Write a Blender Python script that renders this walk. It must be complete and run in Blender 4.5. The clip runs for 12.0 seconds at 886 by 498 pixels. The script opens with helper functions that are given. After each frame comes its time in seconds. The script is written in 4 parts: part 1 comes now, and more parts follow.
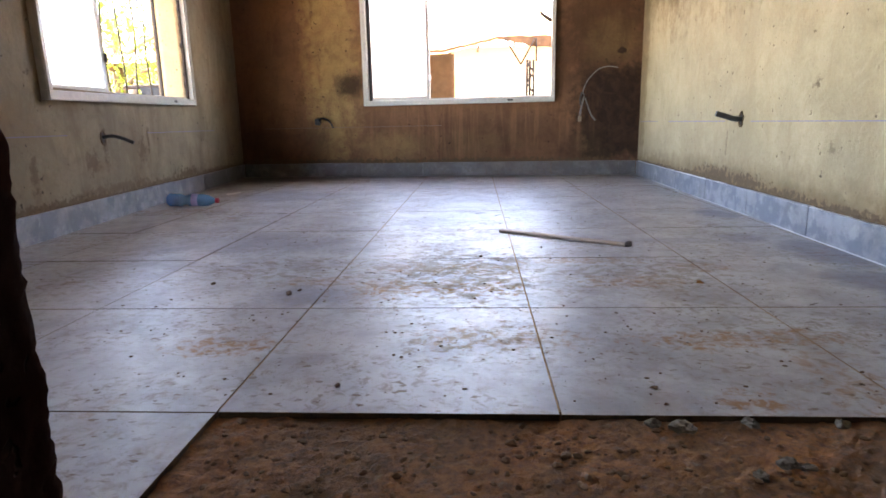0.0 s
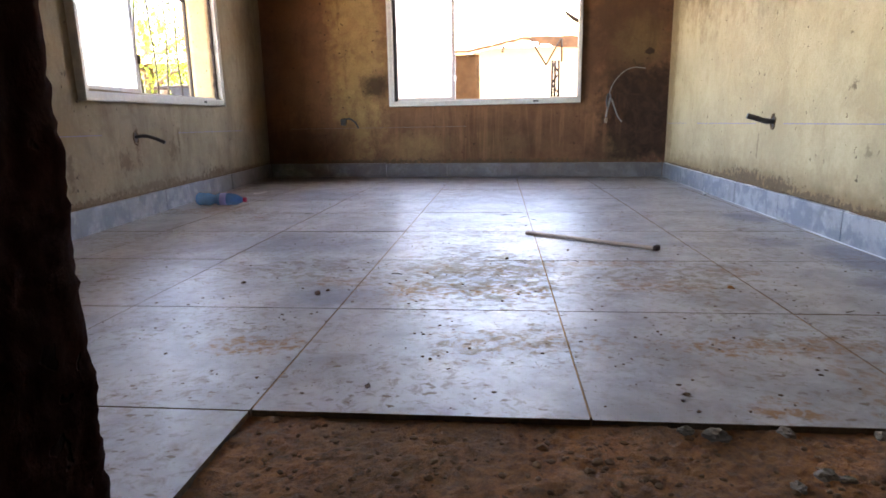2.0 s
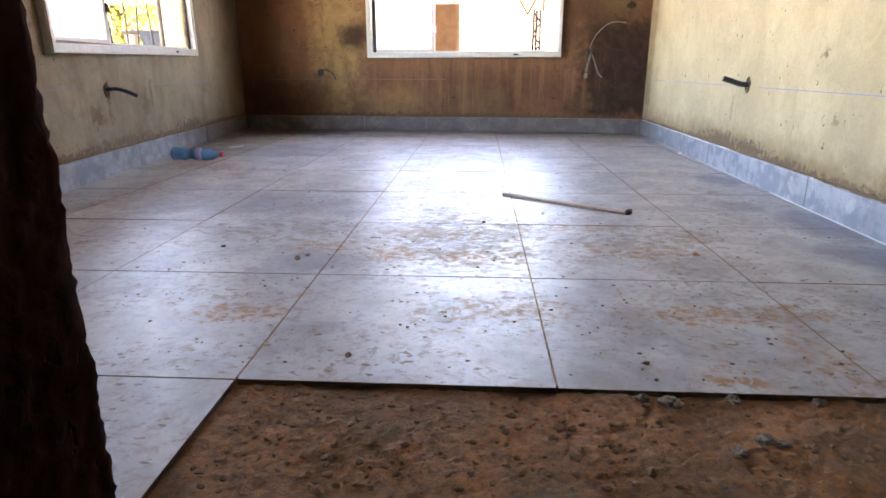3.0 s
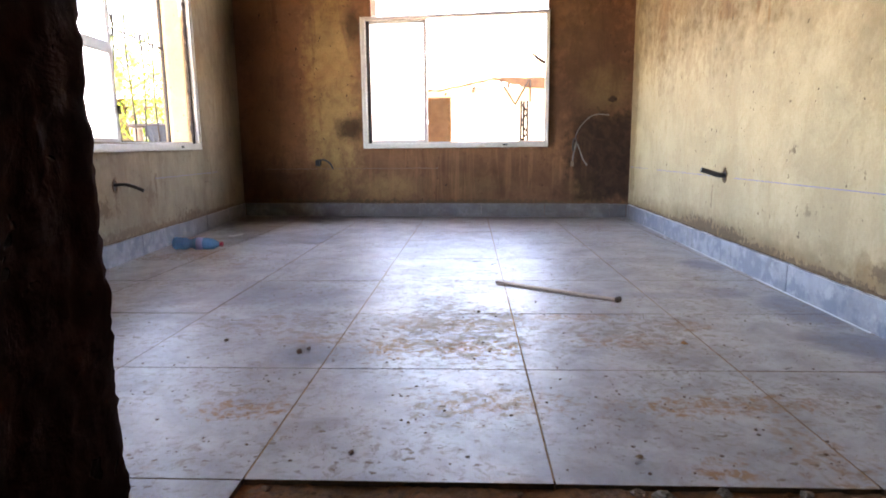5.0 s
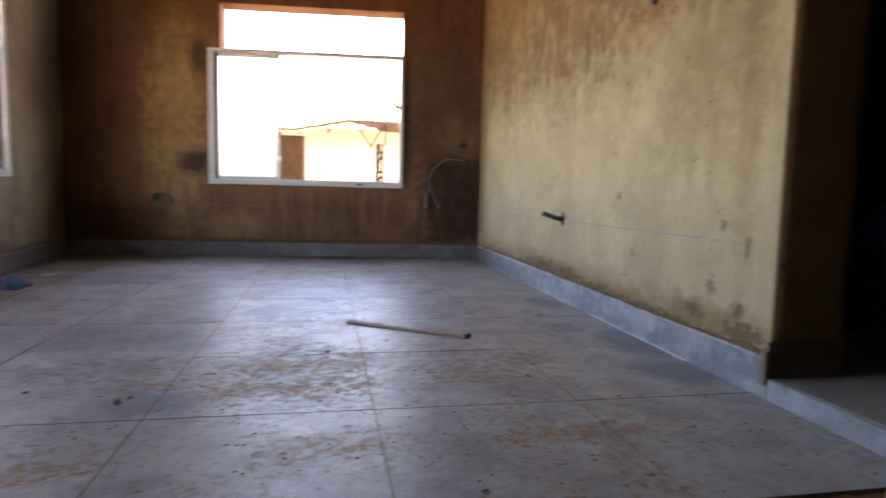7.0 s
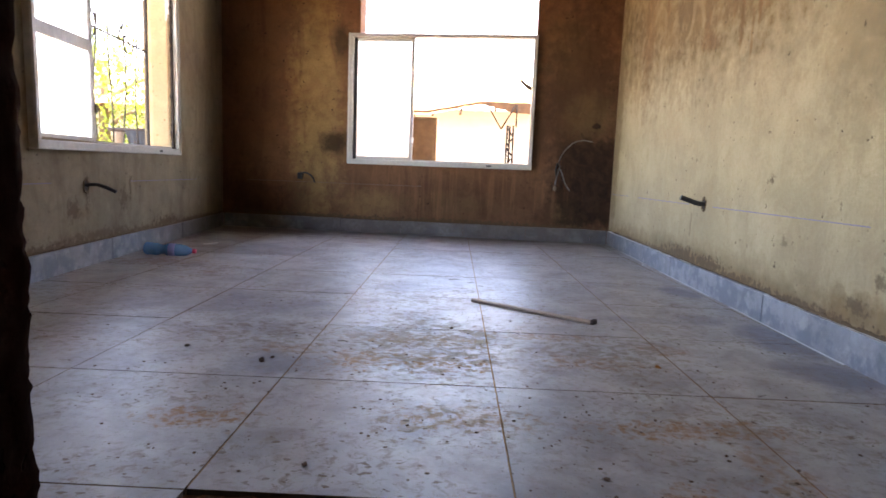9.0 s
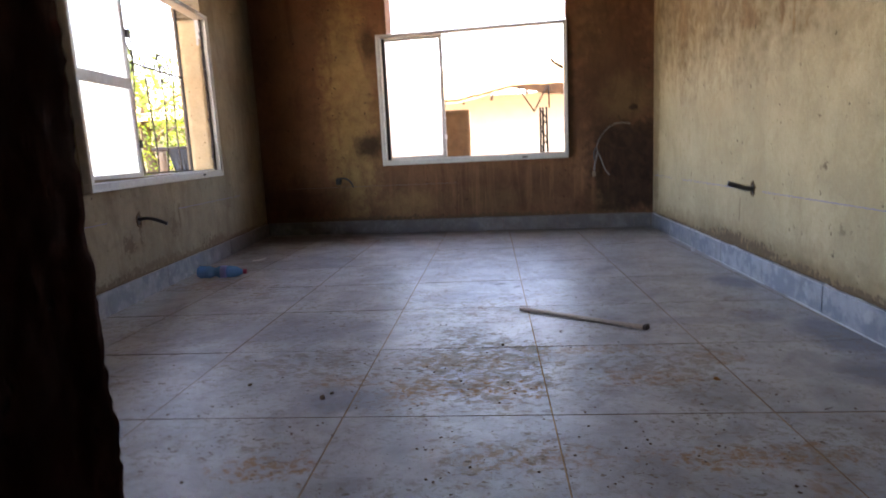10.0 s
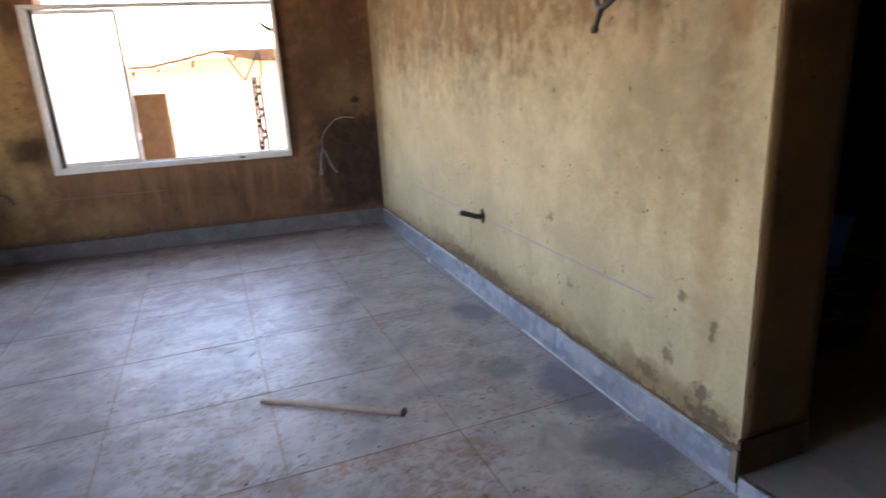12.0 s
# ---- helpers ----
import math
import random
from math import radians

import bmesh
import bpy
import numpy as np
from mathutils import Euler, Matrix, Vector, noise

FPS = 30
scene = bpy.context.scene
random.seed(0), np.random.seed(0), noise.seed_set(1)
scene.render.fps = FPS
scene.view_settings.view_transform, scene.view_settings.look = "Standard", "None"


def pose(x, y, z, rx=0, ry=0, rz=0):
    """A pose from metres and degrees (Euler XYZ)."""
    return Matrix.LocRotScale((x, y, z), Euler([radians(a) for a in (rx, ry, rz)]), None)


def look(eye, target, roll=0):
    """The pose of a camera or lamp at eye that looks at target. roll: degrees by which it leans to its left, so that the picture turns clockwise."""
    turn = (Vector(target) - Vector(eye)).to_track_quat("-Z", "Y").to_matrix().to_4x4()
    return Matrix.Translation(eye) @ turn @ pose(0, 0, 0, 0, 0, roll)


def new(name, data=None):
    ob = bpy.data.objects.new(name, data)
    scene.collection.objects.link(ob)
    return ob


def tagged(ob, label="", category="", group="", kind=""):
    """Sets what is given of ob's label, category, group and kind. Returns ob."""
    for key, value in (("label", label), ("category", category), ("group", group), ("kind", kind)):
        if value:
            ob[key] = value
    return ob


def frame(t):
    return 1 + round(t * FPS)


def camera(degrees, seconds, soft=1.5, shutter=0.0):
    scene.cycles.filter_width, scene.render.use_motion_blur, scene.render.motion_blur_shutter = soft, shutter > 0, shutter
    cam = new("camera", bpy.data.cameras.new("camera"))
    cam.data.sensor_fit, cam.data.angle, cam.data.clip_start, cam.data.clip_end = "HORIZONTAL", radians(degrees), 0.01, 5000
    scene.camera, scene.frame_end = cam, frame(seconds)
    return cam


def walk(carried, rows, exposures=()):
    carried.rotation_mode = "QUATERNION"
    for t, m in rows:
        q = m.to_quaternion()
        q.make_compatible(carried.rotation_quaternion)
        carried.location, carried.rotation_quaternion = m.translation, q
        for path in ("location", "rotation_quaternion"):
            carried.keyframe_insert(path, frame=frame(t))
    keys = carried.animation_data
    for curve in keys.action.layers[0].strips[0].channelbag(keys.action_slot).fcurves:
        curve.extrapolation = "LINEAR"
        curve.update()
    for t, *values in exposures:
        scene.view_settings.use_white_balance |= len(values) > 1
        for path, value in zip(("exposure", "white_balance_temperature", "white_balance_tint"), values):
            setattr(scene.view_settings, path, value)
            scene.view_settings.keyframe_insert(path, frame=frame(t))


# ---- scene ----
cam = camera(73.4, 12.0, soft=1.65, shutter=0.35)
PATH = [
    (0, (-0.139, -0.94, 0.491), (-0.255, 1.013, 0.076), -1.2),
    (0.5, (-0.151, -0.941, 0.496), (-0.312, 1.013, 0.1), -1.2),
    (1, (-0.164, -0.945, 0.5), (-0.352, 1.007, 0.11), -0.5),
    (1.5, (-0.158, -0.946, 0.499), (-0.341, 1.007, 0.105), -0.9),
    (2, (-0.157, -0.944, 0.497), (-0.345, 1.004, 0.084), -1.0),
    (2.5, (-0.152, -0.961, 0.526), (-0.271, 0.966, 0.007), 0.9),
    (2.7, (-0.149, -0.964, 0.539), (-0.265, 0.947, -0.041), 0.3),
    (4.3, (-0.162, -1.039, 0.616), (-0.273, 0.882, 0.072), -0.6),
    (4.5, (-0.158, -1.038, 0.614), (-0.259, 0.895, 0.11), -0.6),
    (5, (-0.158, -1.044, 0.623), (-0.251, 0.927, 0.3), -0.6),
    (5.5, (-0.156, -1.04, 0.622), (-0.278, 0.942, 0.388), 0.2),
    (6, (-0.153, -1.033, 0.616), (-0.268, 0.954, 0.413), 0.7),
    (6.5, (-0.147, -1.019, 0.6), (-0.159, 0.968, 0.369), 1.6),
    (7, (-0.134, -1.012, 0.596), (0.251, 0.943, 0.419), 1.4),
    (7.2, (-0.125, -1.004, 0.594), (0.404, 0.918, 0.44), 1.7),
    (8.8, (-0.124, -0.998, 0.583), (-0.054, 0.986, 0.334), 3.3),
    (9, (-0.132, -1.004, 0.582), (-0.167, 0.98, 0.336), 2.2),
    (9.5, (-0.134, -0.993, 0.58), (-0.236, 1.0, 0.45), 4.1),
    (10, (-0.147, -0.994, 0.736), (-0.319, 0.974, 0.424), -2.8),
    (10.2, (-0.138, -1.006, 0.899), (-0.286, 0.936, 0.447), -5.6),
    (10.5, (-0.138, -0.977, 1.081), (-0.208, 0.936, 0.502), -1.7),
    (11, (-0.231, -0.806, 1.175), (-0.206, 1.135, 0.69), -2.2),
    (11.5, (-0.223, -0.708, 1.212), (0.141, 1.181, 0.666), -2.2),
    (12, (-0.078, -0.532, 1.203), (0.603, 1.267, 0.655), -3.3),
]
walk(cam, [(t, look(eye, target, roll)) for t, eye, target, roll in PATH], [(0, 5.74, 8150, 23), (2.2, 5.74, 8150, 23), (2.5, 5.94, 8150, 23), (4.3, 6.39, 8100, 25), (4.6, 6.34, 8100, 25), (5.0, 5.94, 8100, 25), (5.5, 5.54, 8100, 25), (6.0, 5.24, 8100, 25), (6.5, 5.14, 8100, 25), (7.0, 5.04, 8100, 25), (8.8, 5.34, 8100, 25), (9.0, 5.29, 8100, 25), (9.5, 5.12, 7900, 25), (10.0, 4.86, 7850, 24), (10.5, 5.2, 7850, 24), (11.0, 5.2, 7750, 24), (12.0, 5.3, 7750, 25)])

# ---------------------------------------------------------------- light
SUN_UP, SUN_ROUND = radians(75), radians(84)
world = bpy.data.worlds.new("sky")
scene.world = world
world.use_nodes = True
sky = world.node_tree.nodes.new("ShaderNodeTexSky")
sky.sky_type = "NISHITA"
sky.sun_disc = False
sky.sun_elevation, sky.sun_rotation = SUN_UP, SUN_ROUND
world.node_tree.links.new(sky.outputs[0], world.node_tree.nodes["Background"].inputs[0])
world.node_tree.nodes["Background"].inputs[1].default_value = 0.12
sun = new("sun", bpy.data.lights.new("sun", "SUN"))
sun.data.energy, sun.data.angle, sun.data.color = 3.5, radians(0.5), (1.0, 0.95, 0.86)
sun.matrix_world = look((0, 0, 0), (-math.sin(SUN_ROUND) * math.cos(SUN_UP), -math.cos(SUN_ROUND) * math.cos(SUN_UP), -math.sin(SUN_UP)))


# ---------------------------------------------------------------- materials
class Mat:
    """A node material built up step by step."""

    def __init__(self, name, rough=0.8, metal=0.0):
        self.m = bpy.data.materials.new(name)
        self.m.use_nodes = True
        self.t = self.m.node_tree
        self.b = self.t.nodes["Principled BSDF"]
        self.b.inputs["Roughness"].default_value = rough
        self.b.inputs["Metallic"].default_value = metal
        self.co = None

    def node(self, kind, **sets):
        n = self.t.nodes.new(kind)
        for k, v in sets.items():
            n.inputs[k].default_value = v
        return n

    def link(self, a, b):
        self.t.links.new(a, b)

    def coord(self):
        if self.co is None:
            self.co = self.t.nodes.new("ShaderNodeTexCoord").outputs["Object"]
        return self.co

    def world(self):
        return self.t.nodes.new("ShaderNodeNewGeometry").outputs["Position"]

    def noise(self, scale, detail=4.0, rough=0.55, stretch=None, src=None, distort=0.0):
        n = self.node("ShaderNodeTexNoise", Scale=scale, Detail=detail, Roughness=rough, Distortion=distort)
        src = src or self.coord()
        if stretch:
            mp = self.node("ShaderNodeMapping", Scale=stretch)
            self.link(src, mp.inputs["Vector"])
            src = mp.outputs[0]
        self.link(src, n.inputs["Vector"])
        return n.outputs["Fac"]

    def ramp(self, fac, lo, hi, a=0.0, b=1.0):
        r = self.node("ShaderNodeMapRange")
        r.inputs["From Min"].default_value, r.inputs["From Max"].default_value = lo, hi
        r.inputs["To Min"].default_value, r.inputs["To Max"].default_value = a, b
        self.link(fac, r.inputs["Value"])
        return r.outputs[0]

    def mix(self, fac, a, b):
        n = self.t.nodes.new("ShaderNodeMix")
        n.data_type = "RGBA"
        for sock, v in ((n.inputs["Factor"], fac), (n.inputs[6], a), (n.inputs[7], b)):
            if isinstance(v, (int, float)):
                sock.default_value = v
            elif isinstance(v, tuple):
                sock.default_value = (*v, 1.0)
            else:
                self.link(v, sock)
        return n.outputs[2]

    def math(self, op, a, b=0.0):
        n = self.t.nodes.new("ShaderNodeMath")
        n.operation = op
        for sock, v in ((n.inputs[0], a), (n.inputs[1], b)):
            if isinstance(v, (int, float)):
                sock.default_value = v
            else:
                self.link(v, sock)
        return n.outputs[0]

    def set(self, key, v):
        if isinstance(v, tuple):
            self.b.inputs[key].default_value = (*v, 1.0)
        elif isinstance(v, (int, float)):
            self.b.inputs[key].default_value = v
        else:
            self.link(v, self.b.inputs[key])
        return self

    def bump(self, height, strength=0.3, distance=0.01):
        n = self.node("ShaderNodeBump", Distance=distance)
        if isinstance(strength, (int, float)):
            n.inputs["Strength"].default_value = strength
        else:
            self.link(strength, n.inputs["Strength"])
        self.link(height, n.inputs["Height"])
        self.link(n.outputs[0], self.b.inputs["Normal"])
        return self


def simple(name, colour, rough=0.6, metal=0.0, scale=30.0, spread=0.15, bump=0.1):
    m = Mat(name, rough, metal)
    f = m.noise(scale)
    g = m.noise(scale / 8)
    dark = tuple(c * (1 - spread) for c in colour)
    lite = tuple(min(1, c * (1 + spread)) for c in colour)
    m.set("Base Color", m.mix(m.math("MULTIPLY", f, m.math("ADD", g, 0.5)), dark, lite))
    m.bump(f, bump, 0.004)
    return m.m


def blobs(m, src, axes, ellipses, edge=0.35, ragged=0.5, scale=11, square=False):
    """How far a place lies inside the nearest of some ragged ellipses (u, v, ru, rv, weight) on two axes of src."""
    sep = m.node("ShaderNodeSeparateXYZ")
    m.link(src, sep.inputs[0])
    rag = m.ramp(m.noise(scale, 6, 0.7, src=src), 0.25, 0.75, -ragged, ragged)
    out = None
    for u, v, ru, rv, weight in ellipses:
        du = m.math("DIVIDE", m.math("SUBTRACT", sep.outputs[axes[0]], u), ru)
        dv = m.math("DIVIDE", m.math("SUBTRACT", sep.outputs[axes[1]], v), rv)
        if square:
            d = m.math("MAXIMUM", m.math("ABSOLUTE", du), m.math("ABSOLUTE", dv))
        else:
            d = m.math("SQRT", m.math("ADD", m.math("MULTIPLY", du, du), m.math("MULTIPLY", dv, dv)))
        f = m.ramp(m.math("ADD", d, rag), 1 - edge, 1 + edge, weight, 0.0)
        out = f if out is None else m.math("MAXIMUM", out, f)
    return out


def plaster(name, base, dark, damp=0.5, stains_shade=(), pale=(), stain_shade_colour=(0.06, 0.035, 0.02), pale_colour=(0.5, 0.4, 0.25), mould=(), gloss=0.3, patches=(), drips=()):
    """Raw cement plaster: blotches, trowel swirls, damp staining, painted light and shade, chips and streaks."""
    m = Mat(name, 0.92)
    m.set("Specular IOR Level", gloss)
    w = m.world()
    blot = m.noise(1.3, 5, 0.6, src=w)
    fine = m.noise(70, 6, 0.65, src=w)
    mid = m.noise(9, 5, 0.6, src=w, distort=1.2)
    run = m.noise(4, 6, 0.7, stretch=(1.3, 1.3, 0.35), src=w, distort=0.8)
    patch = m.noise(2.6, 7, 0.68, src=w, distort=0.5)
    chip = m.noise(24, 2, 0.5, src=w)
    swirl = m.noise(3.4, 3, 0.5, src=w, distort=2.5)
    c = m.mix(m.ramp(blot, 0.36, 0.66), base, tuple(v * 0.76 for v in base))
    c = m.mix(m.ramp(patch, 0.46, 0.62, 0, min(0.65, damp * 1.6)), c, tuple(v * 0.62 for v in base))
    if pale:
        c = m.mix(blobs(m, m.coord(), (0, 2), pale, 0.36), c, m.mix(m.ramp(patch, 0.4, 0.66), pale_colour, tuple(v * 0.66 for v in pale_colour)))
    c = m.mix(m.ramp(swirl, 0.5, 0.72, 0, 0.3), c, tuple(v * 1.12 for v in base))
    c = m.mix(m.ramp(mid, 0.5, 0.75, 0, 0.4), c, dark)
    c = m.mix(m.math("MULTIPLY", m.ramp(run, 0.5, 0.68), damp), c, dark)
    c = m.mix(m.ramp(fine, 0.42, 0.7, 0, 0.3), c, tuple(v * 0.55 for v in base))
    if stains_shade:
        c = m.mix(blobs(m, m.coord(), (0, 2), stains_shade, 0.45, 0.6), c, m.mix(m.ramp(mid, 0.35, 0.7), stain_shade_colour, tuple(v * 1.7 for v in stain_shade_colour)))
    if patches:
        c = m.mix(blobs(m, m.coord(), (0, 2), patches, 0.12, 0.3, 7, True), c, m.mix(m.ramp(mid, 0.4, 0.65), stain_shade_colour, tuple(v * 2.2 for v in stain_shade_colour)))
    if drips:
        thread = m.ramp(m.noise(1, 3, 0.6, stretch=(17, 17, 1.1), distort=0.6), 0.5, 0.7, 0, 0.8)
        c = m.mix(m.math("MULTIPLY", thread, blobs(m, m.coord(), (0, 2), drips, 0.5)), c, tuple(min(0.6, v * 2.4) for v in base))
    pit = m.math("MULTIPLY", m.ramp(m.noise(34, 2, 0.4, src=w), 0.7, 0.73), m.ramp(m.noise(5, 3, 0.6, src=w), 0.48, 0.58, 0, 0.85))
    c = m.mix(pit, c, tuple(v * 0.3 for v in dark))
    if mould:
        c = m.mix(blobs(m, m.coord(), (0, 2), mould, 0.35, 1.5, 26), c, (0.085, 0.055, 0.028))
    c = m.mix(m.ramp(chip, 0.725, 0.76, 0, 0.75), c, tuple(v * 0.45 for v in dark))
    m.set("Base Color", c)
    h = m.math("ADD", m.math("MULTIPLY", mid, 0.8), m.math("MULTIPLY", fine, 0.3))
    m.bump(m.math("SUBTRACT", m.math("SUBTRACT", h, m.ramp(chip, 0.72, 0.8, 0, 1.0)), pit), 0.45, 0.01)
    return m.m


MUD = [
    (-0.715, 0.315, 0.11, 0.05, 0.9), (-0.39, 0.805, 0.1, 0.09, 0.95), (-0.17, 0.79, 0.14, 0.07, 0.95), (-0.25, 1.05, 0.2, 0.07, 0.75), (0.2, 1.15, 0.2, 0.05, 0.6), (-0.09, 0.37, 0.16, 0.06, 0.6),
    (0.34, 0.87, 0.14, 0.06, 0.75), (0.61, 1.05, 0.09, 0.05, 0.6), (0.39, 0.36, 0.14, 0.05, 0.9), (0.58, 0.38, 0.1, 0.05, 0.8),
    (0.345, 0.055, 0.06, 0.035, 0.95), (-0.66, 0.88, 0.1, 0.05, 0.6), (0.56, 0.1, 0.06, 0.2, 0.5), (-1.9, 2.55, 0.25, 0.12, 0.5),
]
FILM = [(-0.22, 1.05, 0.36, 0.5, 0.9), (-0.25, 1.75, 0.4, 0.4, 0.6), (0.38, 0.95, 0.4, 0.22, 0.75), (-0.85, 1.05, 0.35, 0.2, 0.7), (0.55, 0.4, 0.4, 0.15, 0.6), (-0.15, 0.35, 0.3, 0.16, 0.6), (-1.6, 2.4, 0.5, 0.25, 0.5)]
DAMP = [(1.1, 2.2, 0.1, 0.14, 0.75), (1.13, 1.25, 0.12, 0.24, 0.8), (1.08, 0.85, 0.14, 0.14, 0.75), (0.95, 1.55, 0.1, 0.1, 0.6), (0.7, 1.5, 0.2, 0.06, 0.4), (-0.35, 2.0, 0.2, 0.12, 0.35), (-1.5, 3.2, 0.4, 0.3, 0.4), (-0.62, 0.72, 0.16, 0.09, 0.5), (-1.1, 1.5, 0.5, 0.2, 0.35)]

# dirt and painted shade along the foot of the back wall and its left corner
FOOT_SHADE_DIRT = [(-1.95, 4.6, 0.75, 0.3, 0.9), (-1.0, 4.75, 1.0, 0.22, 0.85), (0.4, 4.62, 1.2, 0.17, 0.8), (1.15, 4.5, 0.25, 0.2, 0.7), (-2.35, 3.9, 0.14, 0.6, 0.7)]


def tile_material(name, low, high, mud=True):
    m = Mat(name, 0.3)
    w = m.world()
    big = m.noise(1.1, 4, 0.55, src=w)
    cloud = m.noise(5, 6, 0.65, src=w, distort=0.4)
    dust = m.noise(3.2, 8, 0.72, src=w, stretch=(0.9, 1.2, 1))
    smear = m.noise(34, 7, 0.72, src=w, distort=0.6)
    fleck = m.noise(80, 5, 0.65, src=w, distort=0.5)
    speck = m.noise(42, 2, 0.5, src=w, stretch=(0.7, 1.2, 1))
    grit = m.noise(120, 3, 0.6, src=w)
    rnd = m.t.nodes.new("ShaderNodeObjectInfo").outputs["Random"]
    c = m.mix(m.ramp(cloud, 0.36, 0.6), low, high)
    c = m.mix(m.ramp(rnd, 0, 1, 0, 0.35), c, tuple(v * 0.82 for v in high))
    if mud:
        c = m.mix(m.ramp(big, 0.42, 0.68, 0, 0.3), c, (0.33, 0.29, 0.245))
        c = m.mix(blobs(m, w, (0, 1), DAMP, 0.3, 0.35), c, (0.10, 0.11, 0.14))
        c = m.mix(m.math("MULTIPLY", m.ramp(smear, 0.5, 0.62, 0, 0.8), m.ramp(dust, 0.4, 0.56)), c, (0.2, 0.16, 0.12))
        dirt = m.math("MAXIMUM", m.ramp(dust, 0.62, 0.7, 0, 0.55), m.math("MULTIPLY", blobs(m, w, (0, 1), MUD, 0.3, 1.3, 24), m.ramp(smear, 0.42, 0.58, 0.1, 1.0)))
        c = m.mix(dirt, c, (0.29, 0.155, 0.07))
        c = m.mix(m.ramp(grit, 0.66, 0.73, 0, 0.6), c, (0.12, 0.08, 0.05))
        c = m.mix(m.math("MULTIPLY", m.ramp(speck, 0.64, 0.68, 0, 0.9), m.ramp(dust, 0.42, 0.54)), c, (0.13, 0.085, 0.05))
        drag = m.noise(25, 9, 0.72, src=w, stretch=(0.85, 1.1, 1), distort=0.5)
        where = m.math("MAXIMUM", blobs(m, w, (0, 1), FILM, 0.6, 0.5, 5), m.ramp(dust, 0.5, 0.64, 0.0, 0.5))
        film = m.ramp(m.math("ADD", drag, m.math("MULTIPLY", where, 0.2)), 0.635, 0.685, 0, 1.0)
        c = m.mix(m.math("MULTIPLY", film, 0.6), c, m.mix(m.ramp(smear, 0.4, 0.6), (0.27, 0.215, 0.155), (0.2, 0.155, 0.115)))
        c = m.mix(m.ramp(m.noise(60, 4, 0.7, src=w, stretch=(0.8, 1.15, 1)), 0.64, 0.69, 0, 0.8), c, (0.15, 0.095, 0.055))
        # dirt and shade at the wall foot, both put into the tile colour
        c = m.mix(blobs(m, w, (0, 1), FOOT_SHADE_DIRT, 0.5, 0.7, 6), c, m.mix(m.ramp(smear, 0.4, 0.62), (0.05, 0.036, 0.026), (0.1, 0.075, 0.055)))
        r = m.math("ADD", m.ramp(smear, 0.44, 0.6, 0.36, 0.45), m.math("MULTIPLY", m.math("MAXIMUM", film, dirt), 0.28))
        m.set("Roughness", r)
        m.set("Specular IOR Level", m.ramp(m.math("MAXIMUM", film, dirt), 0, 1, 0.16, 0.14))
        scale = m.ramp(m.noise(26, 6, 0.7, src=w, stretch=(0.7, 1.5, 1), distort=0.8), 0.46, 0.54)
        relief = m.math("ADD", m.math("MULTIPLY", fleck, 0.7), m.math("MULTIPLY", grit, 0.3))
        m.bump(m.math("ADD", relief, m.math("MULTIPLY", m.math("MULTIPLY", scale, film), 0.9)), m.math("ADD", m.ramp(dust, 0.42, 0.62, 0.05, 0.16), m.math("MULTIPLY", where, 0.12)), 0.003)
    else:
        c = m.mix(m.ramp(smear, 0.5, 0.68, 0, 0.4), c, (0.28, 0.27, 0.255))
        c = m.mix(m.ramp(dust, 0.5, 0.66, 0, 0.5), c, (0.13, 0.13, 0.135))
        c = m.mix(m.ramp(m.noise(6.5, 5, 0.6, src=w, distort=0.3), 0.47, 0.55, 0, 0.65), c, (0.085, 0.105, 0.135))
        c = m.mix(m.ramp(m.noise(11, 6, 0.65, src=w, distort=0.3), 0.56, 0.66, 0, 0.6), c, (0.33, 0.335, 0.33))
        # the same mask darkens the back skirting for the shade it stands in
        c = m.mix(m.math("MULTIPLY", blobs(m, w, (0, 1), FOOT_SHADE_DIRT, 0.5, 0.5, 6), m.ramp(smear, 0.3, 0.6, 0.7, 1.0)), c, (0.085, 0.066, 0.052))
        m.set("Roughness", m.ramp(cloud, 0.3, 0.7, 0.35, 0.6))
        m.bump(cloud, 0.1, 0.004)
    m.set("Base Color", c)
    return m.m


def glass(name, colour, rough):
    m = Mat(name, rough)
    m.set("Base Color", colour).set("Transmission Weight", 1.0)
    m.b.inputs["IOR"].default_value = 1.3
    return m.m


def leaf_material():
    m = Mat("yellow_green_leaf", 0.6)
    r = m.t.nodes.new("ShaderNodeNewGeometry").outputs["Random Per Island"]
    c = m.mix(r, (0.035, 0.085, 0.008), (0.1, 0.12, 0.012))
    m.set("Base Color", c)
    through_leaf = m.node("ShaderNodeBsdfTranslucent")
    m.link(m.mix(0.5, c, (0.2, 0.3, 0.03)), through_leaf.inputs["Color"])
    both = m.node("ShaderNodeMixShader")
    both.inputs[0].default_value = 0.55
    m.link(m.b.outputs[0], both.inputs[1])
    m.link(through_leaf.outputs[0], both.inputs[2])
    m.link(both.outputs[0], m.t.nodes["Material Output"].inputs["Surface"])
    return m.m


